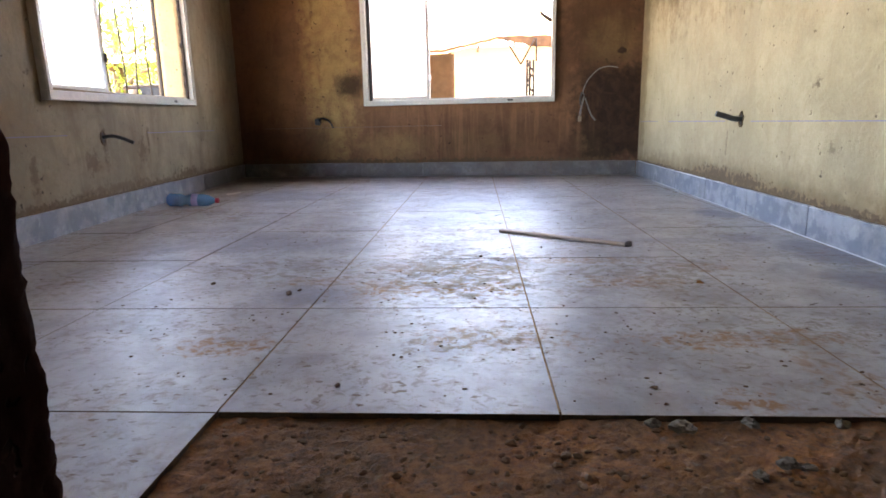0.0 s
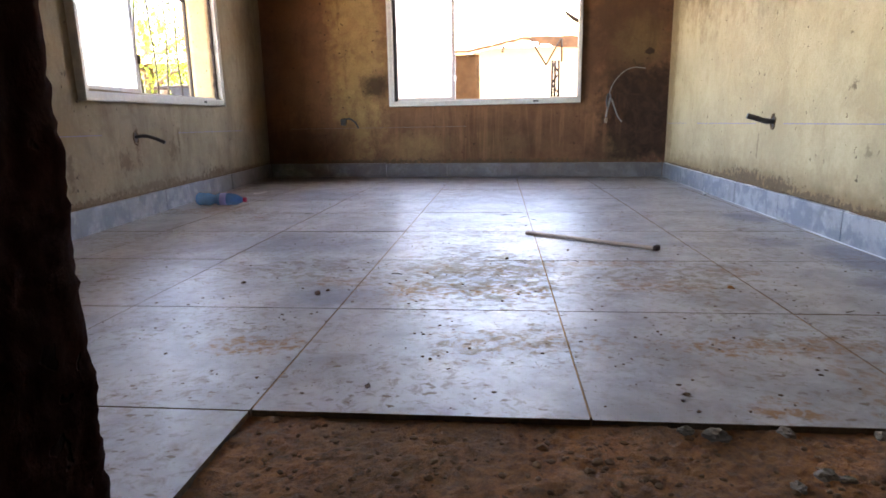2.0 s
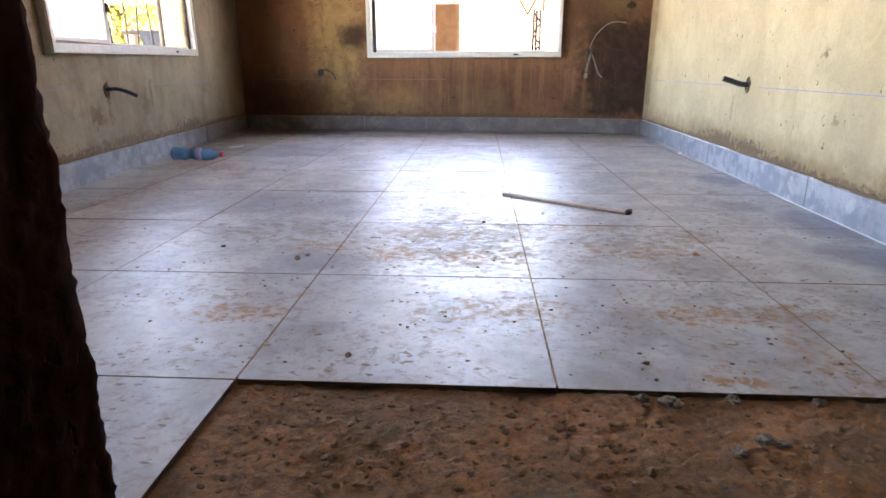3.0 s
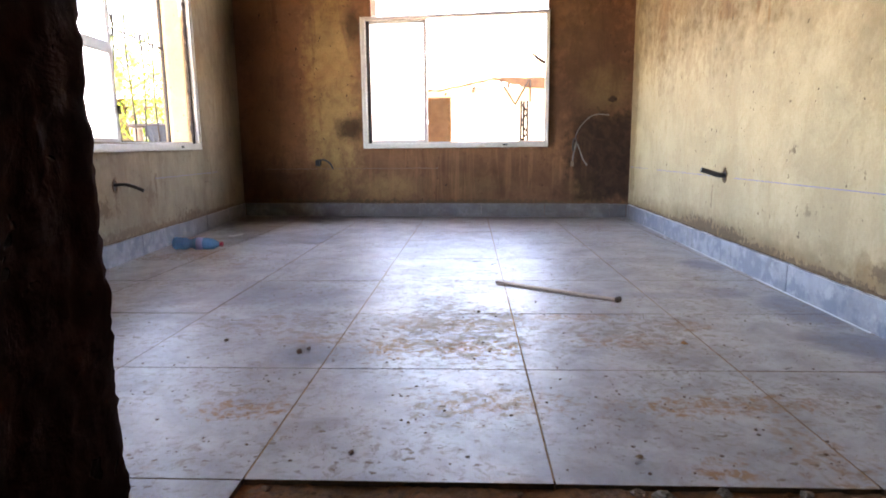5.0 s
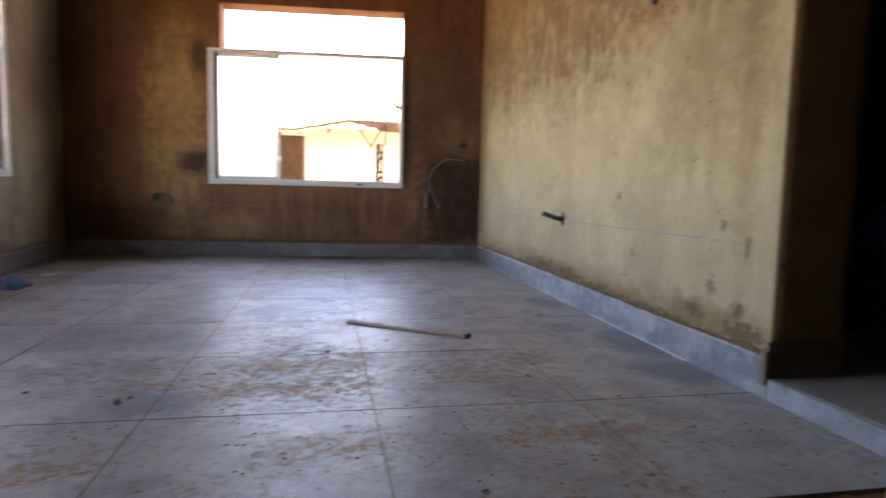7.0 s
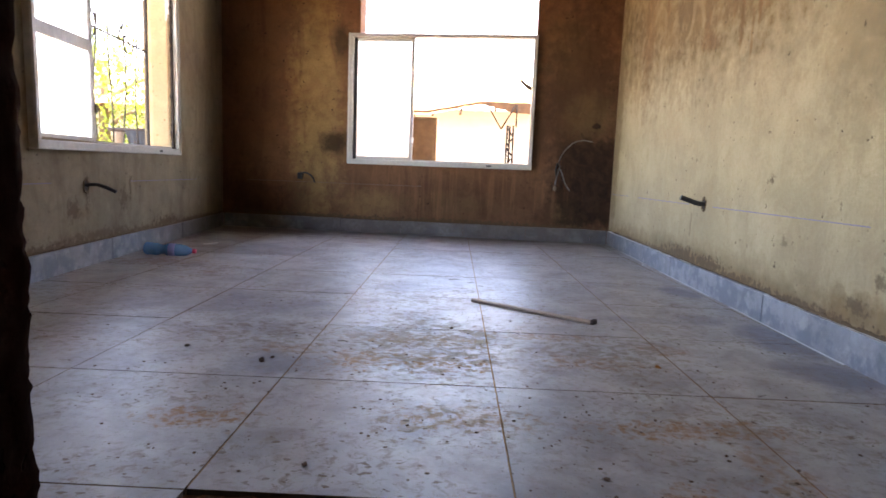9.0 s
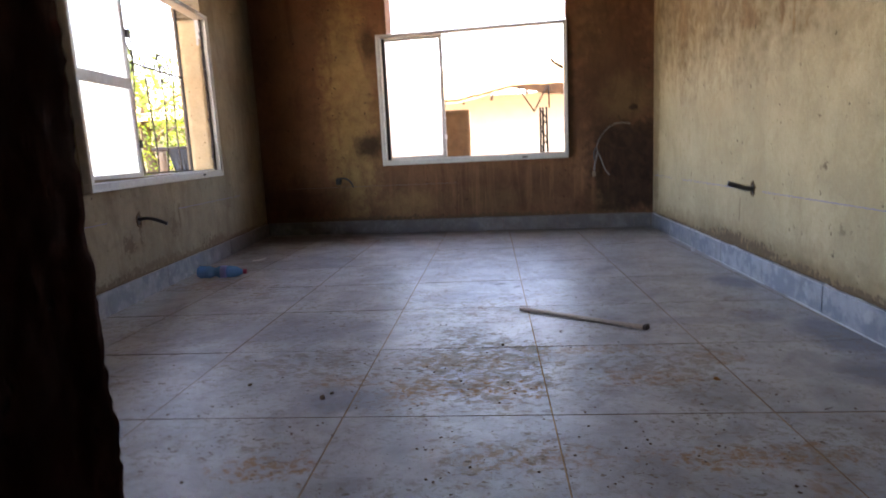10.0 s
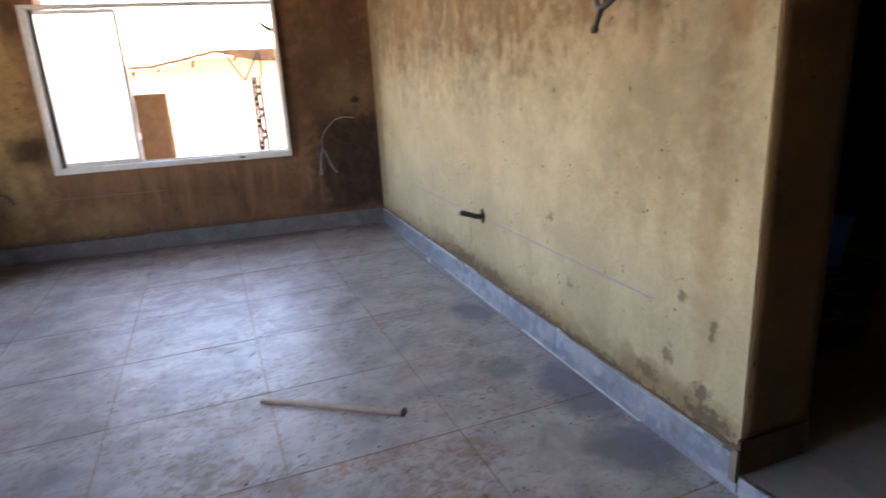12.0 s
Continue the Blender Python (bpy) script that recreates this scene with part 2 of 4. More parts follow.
# the right wall's staining and darker bands lie along it from the far corner (u) and above the floor (v)
PLASTER_LIGHT = plaster("cream_plaster", (0.38, 0.3, 0.178), (0.25, 0.175, 0.09), 0.3,
    [(2.68, 1.45, 0.018, 0.13, 0.9), (2.4, 1.52, 0.03, 0.1, 0.6), (2.05, 1.5, 0.06, 0.06, 0.6), (1.3, 1.95, 0.04, 0.25, 0.7), (2.9, 1.62, 0.4, 0.025, 0.45), (3.55, 1.45, 0.05, 0.2, 0.4), (0.7, 0.15, 0.5, 0.03, 0.4), (2.0, 0.16, 0.5, 0.05, 0.5), (2.9, 0.15, 0.45, 0.04, 0.45), (3.7, 0.17, 0.3, 0.06, 0.5), (3.2, 1.85, 0.8, 0.4, 0.45), (2.2, 1.8, 0.5, 0.25, 0.4), (2.75, 1.75, 0.05, 0.4, 0.5), (1.8, 1.9, 0.04, 0.3, 0.5), (2.5, 1.42, 0.02, 0.16, 0.8), (2.1, 1.38, 0.12, 0.05, 0.7), (2.62, 1.3, 0.015, 0.1, 0.6), (0.9, 1.7, 0.12, 0.5, 0.5), (3.25, 1.42, 0.16, 0.07, 0.6), (3.85, 0.9, 0.06, 0.5, 0.35), (3.9, 1.35, 0.05, 0.12, 0.6)],
    # (0.08, 1.2) is a darker brown strip up the far corner
    [(2.2, 1.86, 2.6, 0.6, 0.95), (3.0, 1.6, 0.7, 0.45, 0.6), (3.35, 1.72, 0.7, 0.42, 0.85), (0.08, 1.2, 0.14, 1.2, 0.7), (3.6, 1.3, 0.4, 0.5, 0.5), (2.2, 0.16, 1.9, 0.09, 0.5)], (0.105, 0.055, 0.018), (0.14, 0.088, 0.032),
    [(0.8, 0.134, 0.5, 0.012, 0.7), (1.6, 0.136, 0.4, 0.02, 0.8), (1.95, 0.15, 0.3, 0.05, 0.9), (2.35, 0.15, 0.2, 0.045, 0.9), (2.75, 0.136, 0.35, 0.024, 0.85), (3.3, 0.136, 0.3, 0.02, 0.8), (3.88, 0.165, 0.09, 0.04, 0.8), (3.6, 0.2, 0.05, 0.025, 0.7), (3.85, 0.24, 0.03, 0.03, 0.8), (3.7, 0.3, 0.02, 0.03, 0.7), (3.88, 0.45, 0.015, 0.03, 0.7), (3.75, 0.52, 0.02, 0.015, 0.7), (2.95, 0.62, 0.022, 0.016, 0.8), (3.1, 0.36, 0.02, 0.02, 0.5), (2.05, 0.33, 0.01, 0.06, 0.5)])
# the back wall's lie along it from the left corner; some paint light and shade
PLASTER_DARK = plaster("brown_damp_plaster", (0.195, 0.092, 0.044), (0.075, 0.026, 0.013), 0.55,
    # (0.35, 0.3) paints the left corner's shade, (3.62, 1.08) a dark hole
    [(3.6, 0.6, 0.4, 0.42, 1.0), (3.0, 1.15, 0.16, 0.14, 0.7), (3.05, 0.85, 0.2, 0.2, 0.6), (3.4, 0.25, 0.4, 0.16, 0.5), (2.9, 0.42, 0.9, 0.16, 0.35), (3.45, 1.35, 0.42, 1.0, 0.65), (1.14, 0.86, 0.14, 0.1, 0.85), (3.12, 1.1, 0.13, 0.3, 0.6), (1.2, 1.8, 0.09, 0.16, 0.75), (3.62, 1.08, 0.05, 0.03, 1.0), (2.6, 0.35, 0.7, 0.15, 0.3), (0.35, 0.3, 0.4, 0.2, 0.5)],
    # the first band paints light from the left window beside the shaded corner
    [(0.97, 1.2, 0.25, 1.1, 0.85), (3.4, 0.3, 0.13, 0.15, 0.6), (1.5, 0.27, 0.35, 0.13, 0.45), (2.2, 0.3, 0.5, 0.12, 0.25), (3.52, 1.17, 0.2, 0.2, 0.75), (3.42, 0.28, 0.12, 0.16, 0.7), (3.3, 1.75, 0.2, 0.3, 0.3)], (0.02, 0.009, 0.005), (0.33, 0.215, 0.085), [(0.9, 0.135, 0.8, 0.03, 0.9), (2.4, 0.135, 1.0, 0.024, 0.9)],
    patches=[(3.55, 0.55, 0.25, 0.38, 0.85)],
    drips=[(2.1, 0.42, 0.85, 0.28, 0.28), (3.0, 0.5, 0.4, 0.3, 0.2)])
PLASTER_LEFT = plaster("grey_damp_plaster", (0.255, 0.205, 0.135), (0.10, 0.063, 0.033), 0.55,
    # the (5.0, 0.5) ellipse paints the shade near the far corner
    [(1.9, 0.5, 0.3, 0.12, 0.55), (1.9, 0.42, 0.12, 0.05, 0.5), (2.7, 0.3, 0.1, 0.03, 0.5), (4.3, 1.5, 0.05, 0.1, 0.6), (5.0, 0.5, 0.3, 0.4, 0.4)], (), (0.13, 0.09, 0.05), (0.5, 0.4, 0.25), [(2.2, 0.138, 1.0, 0.022, 0.8), (3.4, 0.138, 0.7, 0.022, 0.8), (4.5, 0.138, 0.7, 0.02, 0.8), (2.6, 0.32, 0.06, 0.05, 0.7), (3.2, 0.36, 0.05, 0.06, 0.6), (2.9, 0.16, 0.5, 0.03, 0.6), (3.9, 0.155, 0.25, 0.04, 0.85), (2.75, 0.4, 0.02, 0.1, 0.7), (3.3, 0.42, 0.015, 0.09, 0.7), (2.1, 0.3, 0.03, 0.08, 0.6)])
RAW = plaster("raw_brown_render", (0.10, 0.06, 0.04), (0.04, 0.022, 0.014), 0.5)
# near black, as the jamb's shade is part of this colour
EDGE = plaster("shaded_rough_earth", (0.028, 0.008, 0.006), (0.012, 0.004, 0.003), 0.5, gloss=0.05)
CEILING = plaster("raw_concrete_ceiling", (0.085, 0.07, 0.055), (0.05, 0.04, 0.03), 0.2)
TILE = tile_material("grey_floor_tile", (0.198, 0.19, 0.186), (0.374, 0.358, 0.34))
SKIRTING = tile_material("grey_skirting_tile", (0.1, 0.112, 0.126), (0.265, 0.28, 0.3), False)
LEAF = leaf_material()
FROST = glass("dusty_white_glass", (0.9, 0.92, 0.92), 0.55)
BLUE_PET = simple("blue_clear_plastic", (0.16, 0.5, 0.9), 0.15, 0, 30, 0.1, 0.05)
BLUE_PET.node_tree.nodes["Principled BSDF"].inputs["Alpha"].default_value = 0.6
BLACK = simple("black_plastic_conduit", (0.02, 0.02, 0.022), 0.6, 0, 60, 0.3, 0.1)
WIRE = simple("grey_cable_sheath", (0.13, 0.125, 0.12), 0.5, 0, 60, 0.15, 0.05)
WHITE = simple("white_plastic", (0.75, 0.74, 0.70), 0.5, 0, 40, 0.1, 0.05)
RED = simple("magenta_red_plastic", (0.45, 0.03, 0.08), 0.4, 0, 40, 0.1, 0.05)
GROUT = simple("white_grout", (0.52, 0.53, 0.53), 0.85, 0, 60, 0.1, 0.3)
MORTAR = simple("crumbling_brown_mortar", (0.09, 0.055, 0.026), 0.95, 0, 50, 0.5, 0.8)
CHALK = simple("blue_chalk", (0.15, 0.145, 0.24), 0.9, 0, 60, 0.3, 0.1)
FAINT = simple("faded_chalk", (0.17, 0.12, 0.10), 0.9, 0, 60, 0.3, 0.1)
WOOD = simple("dusty_grey_wood", (0.33, 0.255, 0.185), 0.8, 0, 50, 0.3, 0.3)
CHAR = simple("blackened_wood_end", (0.03, 0.02, 0.015), 0.9, 0, 50, 0.3, 0.3)
STONE = simple("grey_brown_rubble", (0.16, 0.078, 0.026), 0.9, 0, 60, 0.35, 0.5)
PALE_STONE = simple("pale_mortar_lumps", (0.17, 0.128, 0.088), 0.9, 0, 60, 0.2, 0.5)
CRUMB = simple("dark_soil_crumb", (0.1, 0.058, 0.03), 0.95, 0, 60, 0.4, 0.3)
THATCH = simple("dry_straw_thatch", (0.40, 0.29, 0.14), 0.95, 0, 40, 0.35, 0.8)
BARK = simple("brown_bark", (0.085, 0.058, 0.035), 0.95, 0, 20, 0.35, 0.8)
BLUE = simple("blue_plastic_sheet", (0.03, 0.10, 0.34), 0.5, 0, 20, 0.2, 0.2)
ALU = simple("white_coated_aluminium", (0.42, 0.405, 0.365), 0.45, 0.0, 28, 0.25, 0.06)
EAVE = simple("weathered_dark_eave", (0.075, 0.036, 0.012), 0.95, 0, 9, 0.6, 0.5)
SOOT = simple("soot_black_wire", (0.006, 0.005, 0.005), 0.95, 0, 30, 0.3, 0.2)
SOOT.node_tree.nodes["Principled BSDF"].inputs["Specular IOR Level"].default_value = 0.05
IRON = simple("rusty_black_iron", (0.03, 0.024, 0.02), 0.75, 0.2, 80, 0.4, 0.3)
SAND = simple("dry_sandy_ground", (0.22, 0.155, 0.10), 0.95, 0, 4, 0.25, 0.5)
LIME = simple("limewashed_wall", (0.5, 0.465, 0.4), 0.9, 0, 6, 0.12, 0.3)
MUDBRICK = simple("brown_mud_brick", (0.18, 0.11, 0.055), 0.95, 0, 14, 0.35, 0.5)


# ---------------------------------------------------------------- helpers of the build
def mesh_of(name, bm, material):
    me = bpy.data.meshes.new(name)
    bm.normal_update()
    bm.to_mesh(me)
    bm.free()
    if material:
        me.materials.append(material)
    return me


def thing(name, bm, material, label, category, group="", kind=""):
    return tagged(new(name, mesh_of(name, bm, material) if bm else None), label, category, group, kind)


def part(name, bm, material, parent, label=""):
    ob = new(name, mesh_of(name, bm, material))
    ob.parent = parent
    return tagged(ob, label)


def box(bm, lo, hi, bevel=0.0):
    r = bmesh.ops.create_cube(bm, size=1.0)
    size = [b - a for a, b in zip(lo, hi)]
    mid = [(a + b) / 2 for a, b in zip(lo, hi)]
    bmesh.ops.transform(bm, verts=r["verts"], matrix=Matrix.Translation(mid) @ Matrix.Diagonal((*size, 1)))
    if bevel:
        edges = list({e for v in r["verts"] for e in v.link_edges})
        bmesh.ops.bevel(bm, geom=edges, offset=bevel, segments=2, affect="EDGES", profile=0.5)
    return bm


def boxed(lo, hi, bevel=0.0):
    return box(bmesh.new(), lo, hi, bevel)


def turned(a, b):
    """The pose of a wall's own frame: x along the wall from a to b, y out of the room, z up."""
    return Matrix.Translation((a[0], a[1], 0)) @ Matrix.Rotation(math.atan2(b[1] - a[1], b[0] - a[0]), 4, "Z")


def wall(name, a, b, thick, z0, z1, holes, material, label, ext=(0.0, 0.0), kind="structure"):
    """A wall from a to b with its inner face on the line, as thick as given to its left, with openings (s0, s1, z0, z1)."""
    length = math.dist(a, b)
    ss = sorted({-ext[0], length + ext[1], *[v for h in holes for v in h[:2]]})
    zs = sorted({z0, z1, *[v for h in holes for v in h[2:]]})
    bm = bmesh.new()

    def solid(i, j):
        if not (0 <= i < len(ss) - 1 and 0 <= j < len(zs) - 1):
            return False
        s, z = (ss[i] + ss[i + 1]) / 2, (zs[j] + zs[j + 1]) / 2
        return not any(h[0] < s < h[1] and h[2] < z < h[3] for h in holes)

    for i in range(len(ss) - 1):
        for j in range(len(zs) - 1):
            if not solid(i, j):
                continue
            s0, s1, t0, t1 = ss[i], ss[i + 1], zs[j], zs[j + 1]
            quads = [((s0, 0, t0), (s1, 0, t0), (s1, 0, t1), (s0, 0, t1)), ((s1, thick, t0), (s0, thick, t0), (s0, thick, t1), (s1, thick, t1))]
            if not solid(i - 1, j):
                quads.append(((s0, thick, t0), (s0, 0, t0), (s0, 0, t1), (s0, thick, t1)))
            if not solid(i + 1, j):
                quads.append(((s1, 0, t0), (s1, thick, t0), (s1, thick, t1), (s1, 0, t1)))
            if not solid(i, j - 1):
                quads.append(((s0, thick, t0), (s1, thick, t0), (s1, 0, t0), (s0, 0, t0)))
            if not solid(i, j + 1):
                quads.append(((s0, 0, t1), (s1, 0, t1), (s1, thick, t1), (s0, thick, t1)))
            for q in quads:
                bm.faces.new([bm.verts.new(v) for v in q])
    bmesh.ops.remove_doubles(bm, verts=bm.verts, dist=1e-4)
    ob = thing(name, bm, material, label, "wall", kind=kind)
    ob.matrix_world = turned(a, b)
    return ob


def rough_box(lo, hi, step, amount, seed):
    bm = bmesh.new()
    n = [max(1, int((b - a) / step)) for a, b in zip(lo, hi)]
    cells = {}

    def vert(p):
        key = tuple(round(c, 5) for c in p)
        if key not in cells:
            v = Vector(p)
            v += amount * Vector((0.6 * noise.noise(v * 17 + Vector((seed, 0, 0))) + 0.6 * noise.noise(v * 43) + 0.7 * noise.noise(v * 97), 0.6 * noise.noise(v * 11 + Vector((0, seed, 5))) + 0.6 * noise.noise(v * 37 + Vector((7, 0, 0))) + 0.7 * noise.noise(v * 89), 0))
            cells[key] = bm.verts.new(v)
        return cells[key]

    for ax in range(3):
        u, w = [k for k in range(3) if k != ax]
        for side in (lo[ax], hi[ax]):
            for i in range(n[u]):
                for j in range(n[w]):
                    q = []
                    for di, dj in ((0, 0), (1, 0), (1, 1), (0, 1)):
                        p = [0, 0, 0]
                        p[ax] = side
                        p[u] = lo[u] + (hi[u] - lo[u]) * (i + di) / n[u]
                        p[w] = lo[w] + (hi[w] - lo[w]) * (j + dj) / n[w]
                        q.append(vert(p))
                    bm.faces.new(q)
    bmesh.ops.recalc_face_normals(bm, faces=bm.faces)
    for f in bm.faces:
        f.smooth = True
    return bm


def clipped(poly, area):
    """The part of a convex polygon that lies inside a convex area (both counter-clockwise)."""
    out = list(poly)
    for (ax, ay), (bx, by) in zip(area, area[1:] + area[:1]):
        side = lambda p: (bx - ax) * (p[1] - ay) - (by - ay) * (p[0] - ax)
        src, out = out, []
        for p, q in zip(src, src[1:] + src[:1]):
            sp, sq = side(p), side(q)
            if sp >= 0:
                out.append(p)
            if sp * sq < 0:
                f = sp / (sp - sq)
                out.append((p[0] + f * (q[0] - p[0]), p[1] + f * (q[1] - p[1])))
        if not out:
            return []
    return out


# ---------------------------------------------------------------- the plan
FL, BL, BR, FR = (-1.91, -0.45), (-2.46, 4.92), (1.308, 4.56), (1.175, -0.45)
DOOR_L, DOOR_R = -0.54, 0.53
HIGH = 2.95
T = 0.22


def along_left(y):
    return (y - FL[1]) / (BL[1] - FL[1]) * math.dist(FL, BL)


def along_back(x):
    return (x - BL[0]) / (BR[0] - BL[0]) * math.dist(BL, BR)


def along_right(y):
    return (BR[1] - y) / (BR[1] - FR[1]) * math.dist(BR, FR)


LW = (along_left(1.775), along_left(3.66))
BW = (along_back(-1.19), along_back(0.565))
SILL, HEAD, TOP = 0.66, 1.875, 2.28
LEFT_HOLE = (LW[0] + 0.04, LW[1] - 0.03, SILL + 0.035, HEAD - 0.01)
LEFT_TOP = (LW[0] + 0.05, LW[1] - 0.045, HEAD - 0.01, TOP)
NEAR_HOLE = (along_left(0.1), along_left(1.15), SILL + 0.035, TOP)
BACK_HOLE = (BW[0] + 0.04, BW[1] - 0.03, SILL + 0.035, HEAD - 0.01)
BACK_TOP = (BW[0] + 0.1, BW[1] - 0.012, HEAD - 0.01, TOP)
RIGHT_DOOR = (along_right(0.55), along_right(-0.33), -0.1, 2.1)

wall_left = wall("wall_left", FL, BL, T, -0.4, HIGH, [LEFT_HOLE, LEFT_TOP, NEAR_HOLE], PLASTER_LEFT, "grey-brown damp stained plaster wall with window opening", (0.2, T))
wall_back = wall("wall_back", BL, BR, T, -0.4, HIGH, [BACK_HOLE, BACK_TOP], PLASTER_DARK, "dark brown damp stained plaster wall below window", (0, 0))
wall_right = wall("wall_right", BR, FR, 0.25, -0.4, HIGH, [RIGHT_DOOR], PLASTER_LIGHT, "cream plaster wall with brown streaks and doorway", (T, 0.2))
wall_front = wall("wall_front", FR, FL, 0.2, -0.4, HIGH, [(FR[0] - DOOR_R - 0.035, FR[0] - DOOR_L + 0.035, -0.1, 2.15)], PLASTER_LEFT, "grey plaster wall with open doorway", (0, 0))


def slab(name, x0, x1, y0, y1, z0, z1, material, label, category="wall"):
    return thing(name, boxed((x0, y0, z0), (x1, y1, z1)), material, label, category, kind="structure")


slab("ceiling", -3.7, 4.3, -3.5, 6.1, HIGH, HIGH + 0.12, CEILING, "raw concrete ceiling slab with wide eaves", "ceiling")
slab("floor_passage", -2.0, 1.6, -3.2, -0.651, -0.45, -0.34, RAW, "bare earth floor of the dark passage", "floor")
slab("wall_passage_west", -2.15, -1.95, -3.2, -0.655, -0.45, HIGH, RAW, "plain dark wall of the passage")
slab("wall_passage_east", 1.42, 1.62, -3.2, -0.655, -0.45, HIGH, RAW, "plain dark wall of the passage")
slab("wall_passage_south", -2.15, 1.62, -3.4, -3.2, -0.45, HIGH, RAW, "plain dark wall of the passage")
DUSTY = simple("dusty_cement", (0.22, 0.2, 0.17), 0.85)
slab("threshold", 1.212, 1.43, -0.33, 0.549, -0.1, 0.062, DUSTY, "dusty cement threshold of the side doorway", "threshold")
slab("floor_side_room", 1.432, 4.0, -0.9, 2.6, -0.1, 0.061, DUSTY, "dusty cement floor of the dark side room", "floor")
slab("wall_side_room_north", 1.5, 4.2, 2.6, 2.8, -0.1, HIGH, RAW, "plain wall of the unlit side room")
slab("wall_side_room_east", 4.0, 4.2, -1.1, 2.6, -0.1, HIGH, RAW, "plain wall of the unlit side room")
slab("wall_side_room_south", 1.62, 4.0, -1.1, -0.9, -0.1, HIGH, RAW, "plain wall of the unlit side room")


# ---------------------------------------------------------------- outside
g = bmesh.new()
bmesh.ops.create_grid(g, x_segments=60, y_segments=60, size=600)
ground = thing("ground", g, SAND, "sunlit dry sandy ground outside", "ground", kind="structure")
ground.location = (0, 0, -0.45)


def tube(bm, pts, r, segs=8, taper=1.0):
    """A round bar along some points."""
    pts = [Vector(p) for p in pts]
    rings = []
    for k, p in enumerate(pts):
        d = (pts[min(k + 1, len(pts) - 1)] - pts[max(k - 1, 0)]).normalized()
        q = d.to_track_quat("Z", "Y")
        rad = r * (1 + (taper - 1) * k / max(1, len(pts) - 1))
        rings.append([bm.verts.new(p + q @ Vector((rad * math.cos(a), rad * math.sin(a), 0))) for a in [2 * math.pi * i / segs for i in range(segs)]])
    for a, b in zip(rings, rings[1:]):
        for i in range(segs):
            bm.faces.new((a[i], a[(i + 1) % segs], b[(i + 1) % segs], b[i])).smooth = True
    bm.faces.new(rings[0][::-1])
    bm.faces.new(rings[-1])
    return bm


def bend(pts, n=8):
    """A smooth line through some points."""
    pts = [Vector(p) for p in pts]
    out = []
    for k in range(len(pts) - 1):
        p0, p1, p2, p3 = pts[max(k - 1, 0)], pts[k], pts[k + 1], pts[min(k + 2, len(pts) - 1)]
        for i in range(n):
            t = i / n
            out.append(0.5 * (2 * p1 + (p2 - p0) * t + (2 * p0 - 5 * p1 + 4 * p2 - p3) * t * t + (3 * p1 - p0 - 3 * p2 + p3) * t ** 3))
    return out + [pts[-1]]


def lathe(profile, segs=24):
    """A turned body round z from (radius, height) pairs."""
    bm = bmesh.new()
    rings = [[bm.verts.new((r * math.cos(2 * math.pi * i / segs), r * math.sin(2 * math.pi * i / segs), z)) for i in range(segs)] for r, z in profile]
    for a, b in zip(rings, rings[1:]):
        for i in range(segs):
            bm.faces.new((a[i], a[(i + 1) % segs], b[(i + 1) % segs], b[i])).smooth = True
    bm.faces.new(rings[0][::-1])
    bm.faces.new(rings[-1])
    return bm


def rock(bm, at, size, seed, flat=0.6, fine=1):
    r = bmesh.ops.create_icosphere(bm, subdivisions=fine, radius=1.0)
    off = Vector((seed * 3.1, seed * 1.7, seed * 0.9))
    turn = Matrix.Rotation(seed * 2.4, 3, "Z")
    for v in r["verts"]:
        v.co *= 1 + 0.5 * noise.noise(v.co * 1.3 + off) + (0.35 * noise.noise(v.co * 3.1 + off) if fine > 1 else 0.0)
        v.co = turn @ Vector((v.co.x * 1.3, v.co.y, v.co.z * flat)) * size + Vector(at)
    return bm


